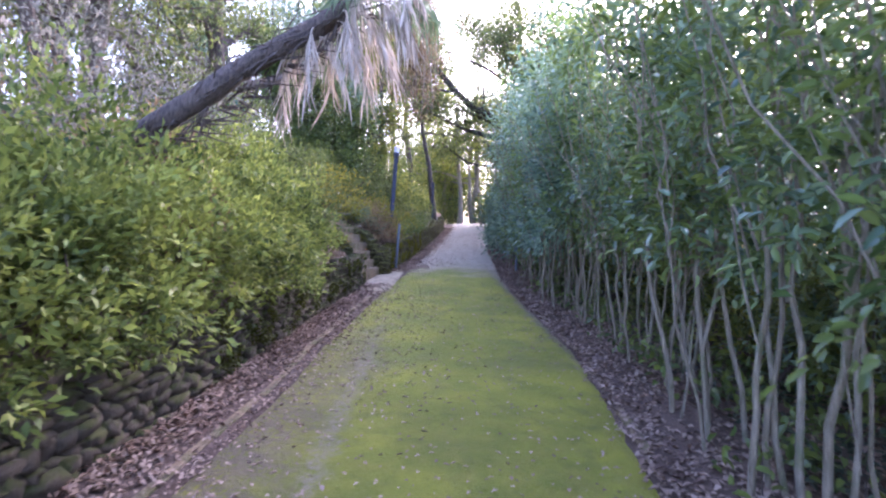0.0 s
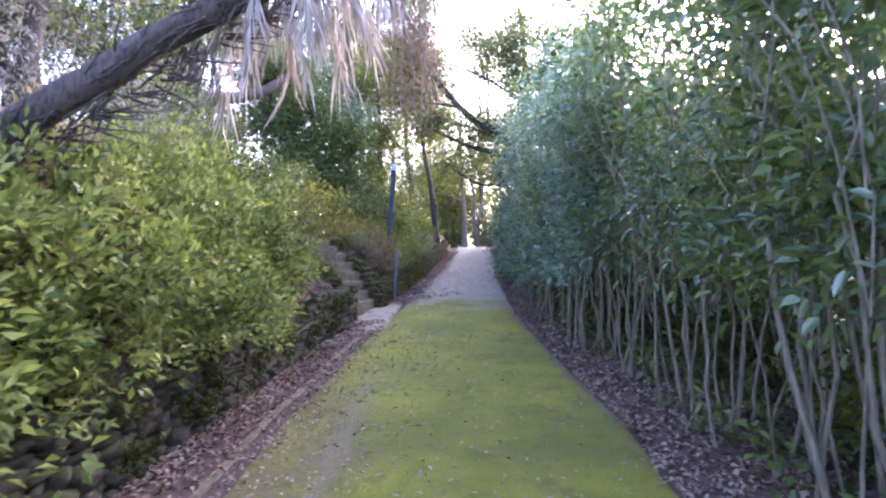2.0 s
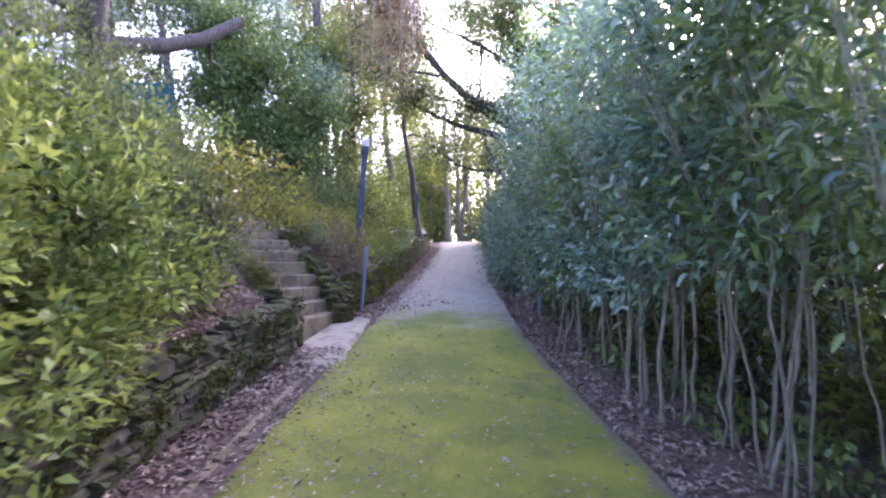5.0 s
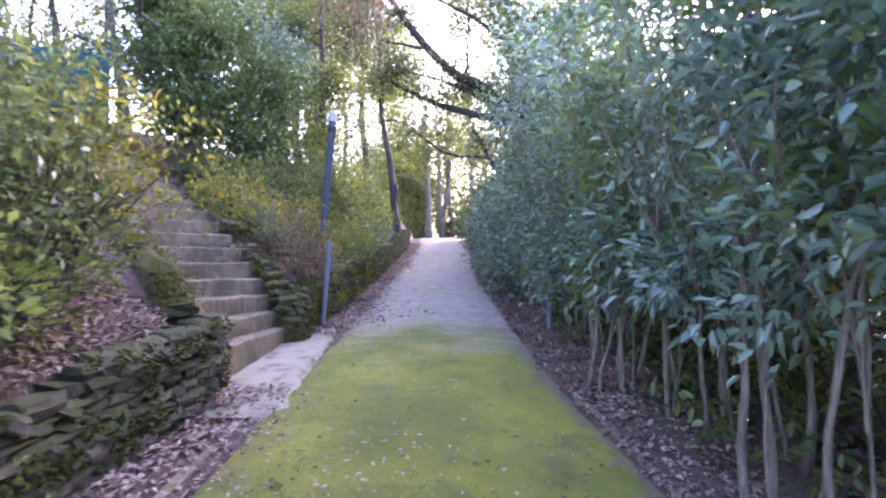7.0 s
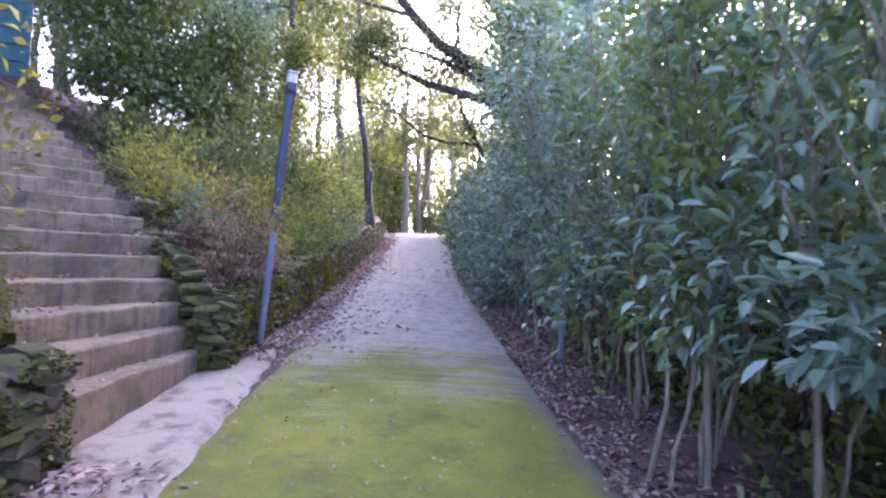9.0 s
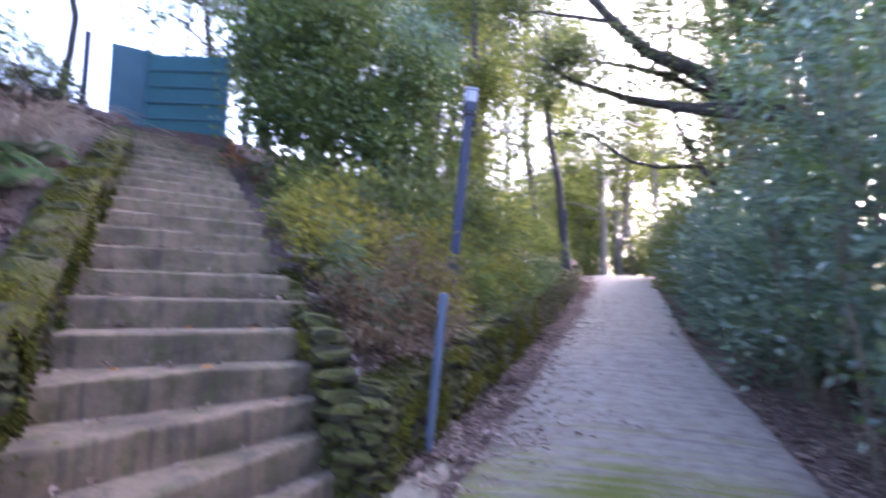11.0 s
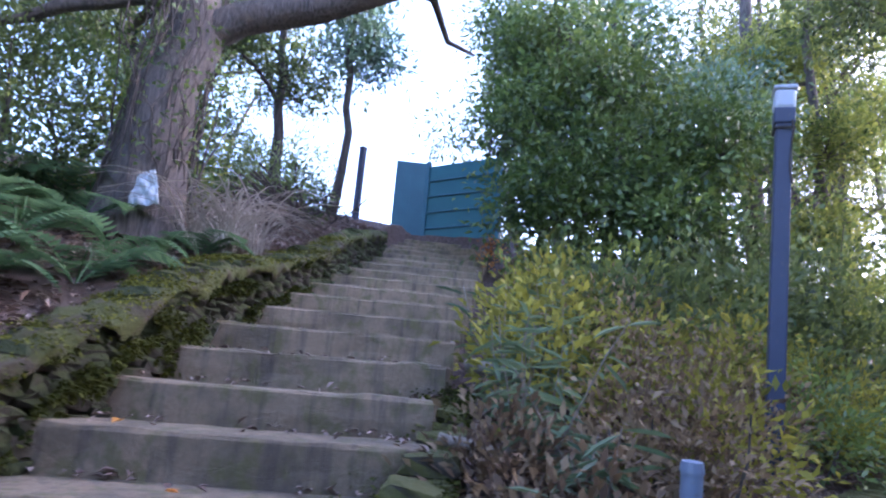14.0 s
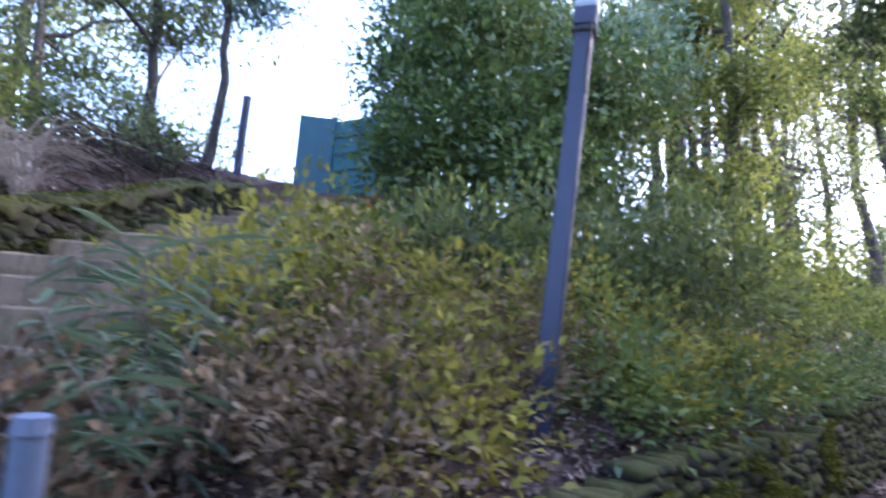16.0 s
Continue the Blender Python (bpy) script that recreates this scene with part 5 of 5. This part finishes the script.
# ---- ferns, blades, dead grass ----
def fern(x, y, size):
    z = float(land(x, y))
    ob = holder("fern", (x, y, z), "green fern with arching feathery fronds on the leaf-strewn bank", "fern", "ferns on the bank")
    n = 6
    for i in range(n):
        a = 2 * math.pi * i / n + rng.normal() * 0.3
        L = size * rng.uniform(0.7, 1.15)
        t = np.linspace(0, 1, 12)[:, None]
        rib = np.array([x, y, z]) + np.array([math.cos(a), math.sin(a), 0]) * t * L * 0.85 + np.array([0, 0, 1.0]) * (1.35 * t - 1.25 * t ** 2) * L
        v1, f1 = tubes([(rib, np.linspace(0.006, 0.002, 12))], 4)
        tt = np.linspace(0.12, 0.99, 19)
        at = np.stack([np.interp(tt, t[:, 0], rib[:, j]) for j in range(3)], 1)
        tang = unit(np.gradient(at, axis=0))
        side = unit(np.cross(tang, [0, 0, 1.0]))
        both = np.concatenate([at, at])
        way = np.concatenate([side, -side]) + np.concatenate([tang, tang]) * 0.35 + np.array([0, 0, -0.15])
        ln = np.concatenate([np.sin(np.pi * np.clip(tt * 0.9 + 0.12, 0, 1))] * 2) * L * 0.36
        n2 = len(both)
        way = unit(way)
        wd = 0.019 * size / 0.6
        s2 = unit(np.cross(way, [0, 0, 1.0]))
        mid = both + way * ln[:, None] * 0.4
        v2 = np.stack([both, mid + s2 * wd, both + way * ln[:, None], mid - s2 * wd], 1).reshape(-1, 3)
        f2 = np.arange(4 * n2).reshape(-1, 4) + len(v1)
        raw_mesh("frond", np.concatenate([v1, v2]), np.concatenate([f1, f2]), M_fern, ob)


for x, y, s in ((-5.35, 9.1, 0.7), (-5.7, 8.5, 0.8), (-4.85, 8.8, 0.72), (-6.2, 8.9, 0.7), (-4.65, 8.25, 0.72), (-6.4, 8.2, 0.8), (-5.2, 8.0, 0.7), (-6.9, 8.9, 0.85), (-7.2, 8.4, 0.9), (-5.7, 9.75, 0.6)):
    fern(x, y, s)


def blades(x, y, n, length, material, label, name, width=0.022, up=0.9):
    z = float(land(x, y))
    ob = holder(name, (x, y, z), label, "plant")
    for i in range(n):
        a = rng.uniform(0, 2 * math.pi)
        L = length * rng.uniform(0.6, 1.2)
        t = np.linspace(0, 1, 7)[:, None]
        d = np.array([math.cos(a), math.sin(a), 0])
        r = np.array([x, y, z]) + rng.normal(size=3) * [0.05, 0.05, 0] + d * (t ** 1.4) * L * rng.uniform(0.5, 0.9) + np.array([0, 0, 1.0]) * (up * t - 0.75 * t ** 2.2) * L
        s = np.cross(d, [0, 0, 1.0])
        w = width * np.sin(np.pi * (0.12 + 0.88 * t)) + 0.001
        v = np.concatenate([r + s * w + [0, 0, 0.004], r, r - s * w + [0, 0, 0.004]])
        k = np.arange(6)
        f = np.concatenate([np.stack([k, k + 7, k + 8, k + 1], 1), np.stack([k + 7, k + 14, k + 15, k + 8], 1)])
        raw_mesh("blade", v, f, material, ob)
    return ob


def bamboo_grass(x, y, stems, tall):
    """Thin canes with drooping lance-shaped leaves."""
    z = float(land(x, y))
    ob = holder("bamboo_grass", (x, y, z), "blue-green dwarf bamboo with lance-shaped leaves beside the steps", "plant", "dwarf bamboo on the bank")
    for _ in range(stems):
        b = np.array([x + rng.normal() * 0.1, y + rng.normal() * 0.1, z - 0.02])
        e = b + [rng.normal() * 0.16, rng.normal() * 0.16 - 0.05, tall * rng.uniform(0.6, 1.1)]
        p = bent(b, e, 6, 0.06)
        v, f = tubes([(p, np.linspace(0.006, 0.003, 6))], 5)
        raw_mesh("cane", v, f, M_wood, ob, True)
        n = 16
        t = rng.uniform(0.3, 1.0, n)
        at = np.stack([np.interp(t, np.linspace(0, 1, 6), p[:, j]) for j in range(3)], 1)
        a = rng.uniform(0, 2 * math.pi, n)
        way = np.stack([np.cos(a), np.sin(a), rng.uniform(-0.5, 0.5, n)], 1)
        leaves("foliage", at, way, 0.18, 0.023, M_blade, ob, 0.2, 0.5, True)
    return ob


for x, y, k, tall in ((-2.15, 10.2, 4, 0.5), (-2.3, 10.45, 4, 0.6), (-2.55, 10.25, 5, 0.75), (-2.75, 10.5, 5, 0.85), (-2.95, 10.95, 5, 0.8), (-3.3, 11.3, 4, 0.7), (-3.9, 12.6, 4, 0.8)):
    bamboo_grass(x, y, k, tall)
for x, y in ((-2.2, 10.0), (-2.45, 10.6), (-2.7, 11.1), (-2.3, 11.5), (-2.9, 11.7), (-2.2, 9.75)):
    blades(x, y, 26, 0.5, M_withered, "withered brown tuft of dead grass on the bank", "dead_grass_tuft", 0.009, 1.0)
for x, y in ((-6.0, 9.75), (-5.75, 9.95), (-6.3, 10.15), (-5.9, 10.3)):
    blades(x, y, 52, 1.15, M_frond, "dry tuft of straw-coloured grass at the foot of the tree", "dry_grass_tuft", 0.006, 1.05)
blades(-4.4, 13.0, 12, 0.7, M_blade, "grey-green palm seedling in the undergrowth", "palm_seedling", 0.016, 1.0)


# ---- small things ----
def bag():
    """A torn sheet of film hanging in folds."""
    ob = holder("plastic_bag", (-5.98, 9.3, 2.72), "torn white plastic bag hanging in folds at the tree foot", "plastic bag")
    k = 22
    V = []
    for i in range(k):
        for j in range(k):
            u, w = i / (k - 1) - 0.5, j / (k - 1)
            f = noise.fractal((u * 5, w * 4, 2), 1.0, 2.0, 4)
            wide = 0.2 * (0.55 + 0.6 * w) + 0.03 * noise.noise((w * 6, u, 5))
            V.append((-5.98 + u * wide * 0.7 + f * 0.05 + 0.04 * w, 9.3 + u * wide * 0.9 - f * 0.03, 3.06 - w * 0.3 + 0.05 * u * (1 + f) + 0.02 * f))
    i = np.arange(k * k).reshape(k, k)
    F = np.stack([i[:-1, :-1], i[:-1, 1:], i[1:, 1:], i[1:, :-1]], -1).reshape(-1, 4)
    film_ob = raw_mesh("film", np.array(V), F, M_bag, ob, True)
    m = film_ob.modifiers.new("thickness", 'SOLIDIFY')
    m.thickness = 0.004


bag()


def log(a, b, r, label):
    ob = holder("log", tuple(a), label, "log")
    v, f = tubes([(bent(a, b, 8, 0.08), np.linspace(r, r * 0.7, 8))], 10, 0.06)
    raw_mesh("wood", v, f, M_wood, ob, True)


log((-3.45, 10.75, 1.62), (-3.12, 10.86, 1.58), 0.045, "short pale broken log lying beside the steps")
log((-2.75, 9.95, 1.25), (-2.5, 10.25, 1.2), 0.025, "thin pale stick lying on the bank")


def strip(name, n, place, label, size=(0.07, 0.036), material=None, flat=0.75):
    """Fallen leaves strewn over a stretch of ground."""
    x, y = place(n)
    z = np.where((x > XL(y)) & (x < XR(y)), P(y) + 0.012, np.where((y > 6.4) & (y < 10.6) & (x > -2) & (x < -1), P(y) + 0.03, land(x, y))) + rng.uniform(0.004, 0.035, n)
    way = rng.normal(size=(n, 3)) * [1, 1, 0.25]
    ob = leaves(name, np.stack([x, y, z], 1), way, size[0], size[1], material or M_dry, None, 0.3, flat)
    return tagged(ob, label, "fallen leaves", kind="stuff")


def right_strip(n):
    y = rng.uniform(-6, 30, n)
    return XR(y) - 0.05 + np.abs(rng.normal(size=n)) * 0.6, y


def left_strip(n):
    y = np.where(rng.uniform(size=n) < 0.6, rng.uniform(-6, 7, n), rng.uniform(9.3, 30, n))
    return XW(y) + 0.05 + np.abs(rng.normal(size=n)) * 0.3, y


def left_bank(n):
    a, c = rng.uniform(0.5, 9.5, n), -0.16 - np.abs(rng.normal(size=n)) * 0.9
    return LB[0] + LD[0] * a + LD[1] * c * 1.74, LB[1] + LD[1] * a - LD[0] * c * 1.74


def right_bank(n):
    a, c = rng.uniform(2.0, 11, n), 1.06 + np.abs(rng.normal(size=n)) * 0.6
    return LB[0] + LD[0] * a + LD[1] * c * 1.74, LB[1] + LD[1] * a - LD[0] * c * 1.74


def wood_floor(n):
    return rng.uniform(2.4, 6.5, n), rng.uniform(-5, 16, n)


strip("leaf_litter", 15000, right_strip, "purplish-brown fallen leaves under the hedge")
strip("leaf_litter", 9000, left_strip, "brown fallen leaves along the foot of the wall")
strip("leaf_litter", 14000, left_bank, "brown fallen leaves covering the bank above the stair wall")
strip("leaf_litter", 8000, right_bank, "brown fallen leaves and twigs beside the steps")
def wall_top(n):
    y = rng.uniform(2.5, 6.6, n)
    return XW(y) - 0.12 - np.abs(rng.normal(size=n)) * 0.5, y


def lane_bank(n):
    y = rng.uniform(9.4, 17, n)
    return XW(y) - 0.12 - np.abs(rng.normal(size=n)) * 0.9, y


strip("leaf_litter", 7000, lane_bank, "brown fallen leaves on the bank above the lane wall", (0.06, 0.032))
strip("leaf_litter", 3500, wall_top, "brown leaves lying behind the lower wall's top")
strip("leaf_litter", 9000, wood_floor, "dark fallen leaves on the floor behind the hedge", (0.09, 0.045))


def path_leaves():
    n = 4500
    y = np.where(rng.uniform(size=n) < 0.65, rng.uniform(-4.5, 6, n), rng.uniform(6, 24, n))
    k = np.where(rng.uniform(size=n) < 0.55, rng.beta(0.45, 1.6, n), rng.beta(0.7, 0.7, n))
    x = XL(y) + (XR(y) - XL(y)) * k
    z = P(y) + 0.05 * (1 - (2 * k - 1) ** 2) + 0.012
    ob = leaves("leaf_litter", np.stack([x, y, z], 1), rng.normal(size=(n, 3)) * [1, 1, 0.15], 0.045, 0.026, M_dry, None, 0.2, 0.8)
    tagged(ob, "scattered tan leaves on the mossy lane", "fallen leaves", kind="stuff")


path_leaves()


def tread_leaves():
    P3 = []
    for i in range(700):
        k = rng.integers(0, len(U) - 1)
        e = rng.beta(0.35, 0.45)
        a, b = LB + LD * U[k], RB + RD * S[k]
        a2, b2 = LB + LD * U[k + 1], RB + RD * S[k + 1]
        d = rng.beta(2.2, 0.8)
        p = (a + (b - a) * e) * (1 - d) + (a2 + (b2 - a2) * e) * d
        P3.append((p[0], p[1], RISE * (k + 1) + rng.uniform(0.006, 0.03)))
    P3 = np.array(P3)
    ob = leaves("leaf_litter", P3, rng.normal(size=P3.shape) * [1, 1, 0.2], 0.06, 0.03, M_dry, None, 0.3, 0.75)
    tagged(ob, "dry leaves gathered in the corners of the steps", "fallen leaves", kind="stuff")


tread_leaves()


# ---- edging and the grit apron at the stair foot ----
def apron():
    ys = np.arange(6.3, 10.9, 0.1)
    right = np.interp(ys, [6.3, 6.5, 7, 8, 9.1, 10.0, 10.9], [-1.3, -1.06, -1.18, -1.33, -1.4, -1.5, -1.72])
    left = np.minimum(XW(ys) + 0.05, np.where((ys > 6.5) & (ys < 9.3), -2.05, 9))
    k = np.linspace(0, 1, 9)
    right = right + np.array([noise.noise((0, y * 3, 1)) for y in ys]) * 0.12
    X = left[:, None] + (right - left)[:, None] * k
    Y = np.repeat(ys[:, None], 9, 1)
    Z = P(Y) + 0.004 + 0.03 * k - 0.06 * (k > 0.95) - 0.03 * (np.arange(len(ys)) < 2)[:, None] + np.array([noise.noise((x * 4, y * 4, 0)) for x, y in zip(X.ravel(), Y.ravel())]).reshape(X.shape) * 0.014
    n, m = X.shape
    i = np.arange(n * m).reshape(n, m)
    F = np.stack([i[:-1, :-1], i[:-1, 1:], i[1:, 1:], i[1:, :-1]], -1).reshape(-1, 4)
    tagged(raw_mesh("pavement", np.stack([X, Y, Z], -1).reshape(-1, 3), F, M_sand, None, True), "pale gritty patch at the foot of the steps", "ground", kind="structure")


apron()


def kerb(name, edge, off, y0, y1, label):
    ob = holder(name, (float(edge(y0)) + off, y0, float(P(y0))), label, "kerb", kind="structure")
    y = y0
    kinds = []
    for i in range(3):
        bm = bmesh.new()
        box_bm(bm, (0.075, 0.94, 0.12), Matrix.Identity(4), 0.012)
        bmesh.ops.subdivide_edges(bm, edges=[e for e in bm.edges if abs(e.verts[0].co.y - e.verts[1].co.y) > 0.5], cuts=3)
        for v in bm.verts:
            v.co += Vector(noise.noise_vector(v.co * 5 + Vector((i * 7, 0, 0)))) * 0.008
        me = bpy.data.meshes.new("kerb_stone")
        bm.to_mesh(me)
        bm.free()
        me.materials.append(M_conc)
        kinds.append(me)
    while y < y1:
        x = float(edge(y + 0.5)) + off
        t = math.degrees(math.atan(float(edge(y + 1) - edge(y))))
        k = new("kerb_stone", kinds[int(rng.integers(3))])
        k.matrix_world = pose(x, y + 0.5, float(P(y + 0.5)) - 0.078 + rng.normal() * 0.01, math.degrees(math.atan(0.07)), 0, -t + rng.normal() * 0.6)
        k.parent = ob
        k.matrix_parent_inverse = Matrix.Translation(-ob.location)
        y += 0.96


kerb("kerb_hedge", XR, 0.05, -8.0, 8.0, "worn concrete edging on the hedge side of the lane")
kerb("kerb_bank", XL, -0.14, -8.0, 5.6, "worn concrete edging on the bank side of the lane")


# ---- thicket behind the hedge, and growth on the upper bank ----
def thicket():
    for i in range(20):
        y = -4.5 + i * 0.95
        x = float(XR(y)) + rng.uniform(1.7, 3.4)
        z = float(land(x, y))
        h = rng.uniform(0.9, 1.9)
        c, d = dome(x, y, z + h * 0.35, 0.75, 0.75, h * 0.6, 60, -0.7)
        stems = [(bent((x + rng.normal() * 0.1, y + rng.normal() * 0.1, z - 0.05), c[k], 6, 0.15), np.linspace(0.02, 0.006, 6)) for k in range(4)]
        shrub("thicket_shrub", "dark leafy shrub in the thicket behind the hedge", "shrub", c, d, 16, 0.16, 0.13, 0.055, M_tree if i % 3 else M_light, stems, M_bark, (x, y, z), "thicket behind the hedge")
    for i in range(32):
        y = -3.6 + i * 0.58
        x = float(XR(y)) + rng.uniform(1.5, 2.6)
        z = float(land(x, y))
        h = rng.uniform(2.2, 3.6) + float(np.interp(y, [3, 6], [0, 1.5]))
        c, d = dome(x, y, z + h * 0.45, 0.7, 0.7, h * 0.55, 70 if y < 4 else 78, -0.8)
        stems = [(bent((x + rng.normal() * 0.1, y + rng.normal() * 0.1, z - 0.05), c[k], 6, 0.12), np.linspace(0.02, 0.006, 6)) for k in range(4)]
        shrub("thicket_shrub", "tall dark evergreen shrub close behind the hedge", "shrub", c, d, 18, 0.16, 0.115, 0.05, M_camellia if i % 3 else M_skylithedge, stems, M_bark, (x, y, z), "thicket behind the hedge")
    for i in range(13):
        y = -3 + i * 1.6
        x = float(XR(y)) + rng.uniform(3.6, 5.6)
        z = float(land(x, y))
        h = rng.uniform(2.2, 3.6)
        c, d = dome(x, y, z + h * 0.4, 1.0, 1.0, h * 0.6, 64, -0.8)
        stems = [(bent((x + rng.normal() * 0.1, y + rng.normal() * 0.1, z - 0.05), c[k], 6, 0.15), np.linspace(0.025, 0.006, 6)) for k in range(3)]
        shrub("thicket_shrub", "dark leafy shrub deep in the thicket behind the hedge", "shrub", c, d, 14, 0.22, 0.18, 0.08, M_tree, stems, M_bark, (x, y, z), "thicket behind the hedge")
    for i in range(60):
        y = -4.5 + i * 0.26
        x = float(XR(y)) + 0.5 + rng.uniform(0, 0.7)
        z = float(land(x, y))
        n = 26
        at = np.stack([x + rng.normal(size=n) * 0.13, y + rng.normal(size=n) * 0.13, z + rng.uniform(0.03, 0.28, n)], 1)
        ob = holder("seedling", (x, y, z), "small glossy dark seedling among the hedge stems", "plant", "seedlings under the hedge")
        leaves("foliage", at, rng.normal(size=(n, 3)) + [0, 0, 0.3], 0.1, 0.05, M_camellia, ob, full=True)
        v, f = tubes([(bent((x, y, z - 0.02), (x, y, z + 0.25), 4, 0.1), [0.006, 0.005, 0.004, 0.003])], 5)
        raw_mesh("stem", v, f, M_bark, ob)
    for x, y, r, h, m, lab in ((-4.4, 7.0, 0.75, 2.3, M_tree, "tall dark shrub above the stair wall"), (-5.3, 6.4, 0.8, 2.6, M_tree, "dark shrub above the stair wall"), (-4.2, 5.4, 0.8, 2.6, M_tree, "dark shrub on the bank behind the lower wall"), (-3.2, 4.9, 0.7, 1.9, M_tree, "dark shrub on the bank behind the lower wall"),
                               (-7.1, 8.3, 0.7, 1.5, M_tree, "dark leafy shrub on the bank by the big tree"), (-7.6, 8.9, 0.8, 1.8, M_camellia, "tall dark shrub on the bank by the big tree"), (-7.8, 9.6, 0.8, 1.2, M_light, "dark leafy shrub behind the big tree"),
                               (-8.2, 11.2, 0.8, 0.9, M_tree, "low dark shrub on the bank"), (-11.2, 11.5, 0.9, 1.6, M_tree, "shrub on the bank top"), (-12.5, 13.5, 1.2, 2.0, M_light, "light green shrub beyond the bank top")):
        z = float(land(x, y))
        c, d = dome(x, y, z + h * 0.4, r, r, h * 0.6, 150, -0.6)
        stems = [(bent((x + rng.normal() * 0.1, y + rng.normal() * 0.1, z - 0.05), c[k], 6, 0.15), np.linspace(0.02, 0.006, 6)) for k in range(4)]
        shrub("bank_shrub", lab, "shrub", c, d, 22, 0.1, 0.07, 0.03, m, stems, M_bark, (x, y, z), "undergrowth on the bank")


thicket()


def leggy_shrub(x, y, reach, low, tall, n, material, label):
    """Bare forking stems carrying a loose roof of leaves."""
    z = float(land(x, y))
    q = np.stack([x + reach[0] + rng.normal(size=n) * 0.3, y + reach[1] + np.clip(rng.normal(size=n), -1.8, 1.5) * 0.26, z + rng.uniform(low, tall, n)], 1)
    q[:, 2] -= 0.35 * ((q[:, 0] - x - reach[0]) ** 2 + (q[:, 1] - y - reach[1]) ** 2)
    stems = []
    for i in range(7):
        fork = np.array([x + rng.normal() * 0.14 + reach[0] * 0.4, y + rng.normal() * 0.16 + reach[1] * 0.4, z + low * rng.uniform(0.35, 0.7)])
        stems.append([(bent((x + rng.normal() * 0.08, y + rng.normal() * 0.08, z - 0.05), fork, 6, 0.12), np.linspace(0.016, 0.01, 6))] + [(bent(fork, q[k], 6, 0.16), np.linspace(0.008, 0.003, 6)) for k in rng.integers(0, n, 5)])
    shrub("leggy_shrub", label, "shrub", q, None, 17, 0.085, 0.075, 0.034, material, stems, M_bark, (x, y, z), "leggy shrubs over the lower wall")


leggy_shrub(-2.75, 6.0, (0.35, 0.05), 0.75, 1.45, 80, M_olive, "leggy shrub with olive leaves over bare stems by the steps")
leggy_shrub(-3.1, 5.7, (0.3, 0.1), 0.8, 1.7, 90, M_azalea, "leggy azalea with bare stems beneath a leafy top")
leggy_shrub(-2.5, 5.2, (0.1, 0.1), 0.5, 1.3, 70, M_tree, "leggy dark green shrub with reddish stems on the wall")
leggy_shrub(-2.55, 4.4, (0.1, 0.1), 0.6, 1.8, 90, M_tree, "leggy dark green shrub with reddish stems on the wall")


def ground_cover(n):
    y = rng.uniform(-4.5, 13, n)
    return XR(y) + 0.75 + rng.gamma(1.6, 0.55, n), y


strip("ground_ivy", 6000, ground_cover, "dark ivy covering the ground behind the hedge stems", (0.085, 0.05), M_ivy, 0.3)


def brushwood():
    """A heap of dead branches thrown along the top of the bank."""
    ob = holder("brushwood_heap", (-7.9, 11.4, 3.3), "heap of dead grey-brown branches on the bank", "brushwood")
    sticks = []
    for _ in range(110):
        t = rng.uniform()
        c = np.array([-7.0 - 2.0 * t + rng.normal() * 0.2, 10.7 + 1.7 * t + rng.normal() * 0.25, 0.0])
        c[2] = float(land(c[0], c[1])) + rng.uniform(0.02, 0.4)
        a = rng.normal() * 0.5 + 2.4
        d = np.array([math.cos(a), math.sin(a), rng.normal() * 0.16]) * rng.uniform(0.3, 0.8)
        sticks.append((bent(c - d, c + d, 6, 0.1), np.linspace(0.014, 0.005, 6)))
    v, f = tubes(sticks, 5)
    raw_mesh("branch_tangle", v, f, M_fibre, ob)["kind"] = "stuff"


brushwood()


def orange_leaves():
    for x, y, z in ((-2.62, 8.72, 0.81), (-2.95, 8.35, 0.81), (-2.25, 8.95, 0.61), (-3.05, 8.95, 1.01), (-2.72, 9.2, 1.01), (-3.6, 8.9, 1.21)):
        ob = leaves("fallen_leaf", np.array([[x, y, z + 0.008]]), np.array([[rng.normal(), rng.normal(), 0.1]]), 0.075, 0.045, M_orange, None, 0.2, 0.9, True)
        tagged(ob, "single bright orange leaf fallen on a step", "fallen leaf", "orange leaves on the steps")
    x, y = -6.9, 14.25
    z = float(land(x, y))
    ob = holder("orange_shrub", (x, y, z), "small shrub with orange autumn leaves at the stair edge", "shrub")
    at, way = clumps(np.array([[x, y, z + 0.25], [x + 0.15, y + 0.05, z + 0.4], [x - 0.1, y + 0.1, z + 0.45]]), 40, 0.1)
    leaves("foliage", at, way, 0.07, 0.035, M_orange, ob)
    v, f = tubes([(bent((x, y, z - 0.03), (x, y, z + 0.4), 4, 0.1), [0.012, 0.01, 0.008, 0.005])], 5)
    raw_mesh("stem", v, f, M_bark, ob)


orange_leaves()
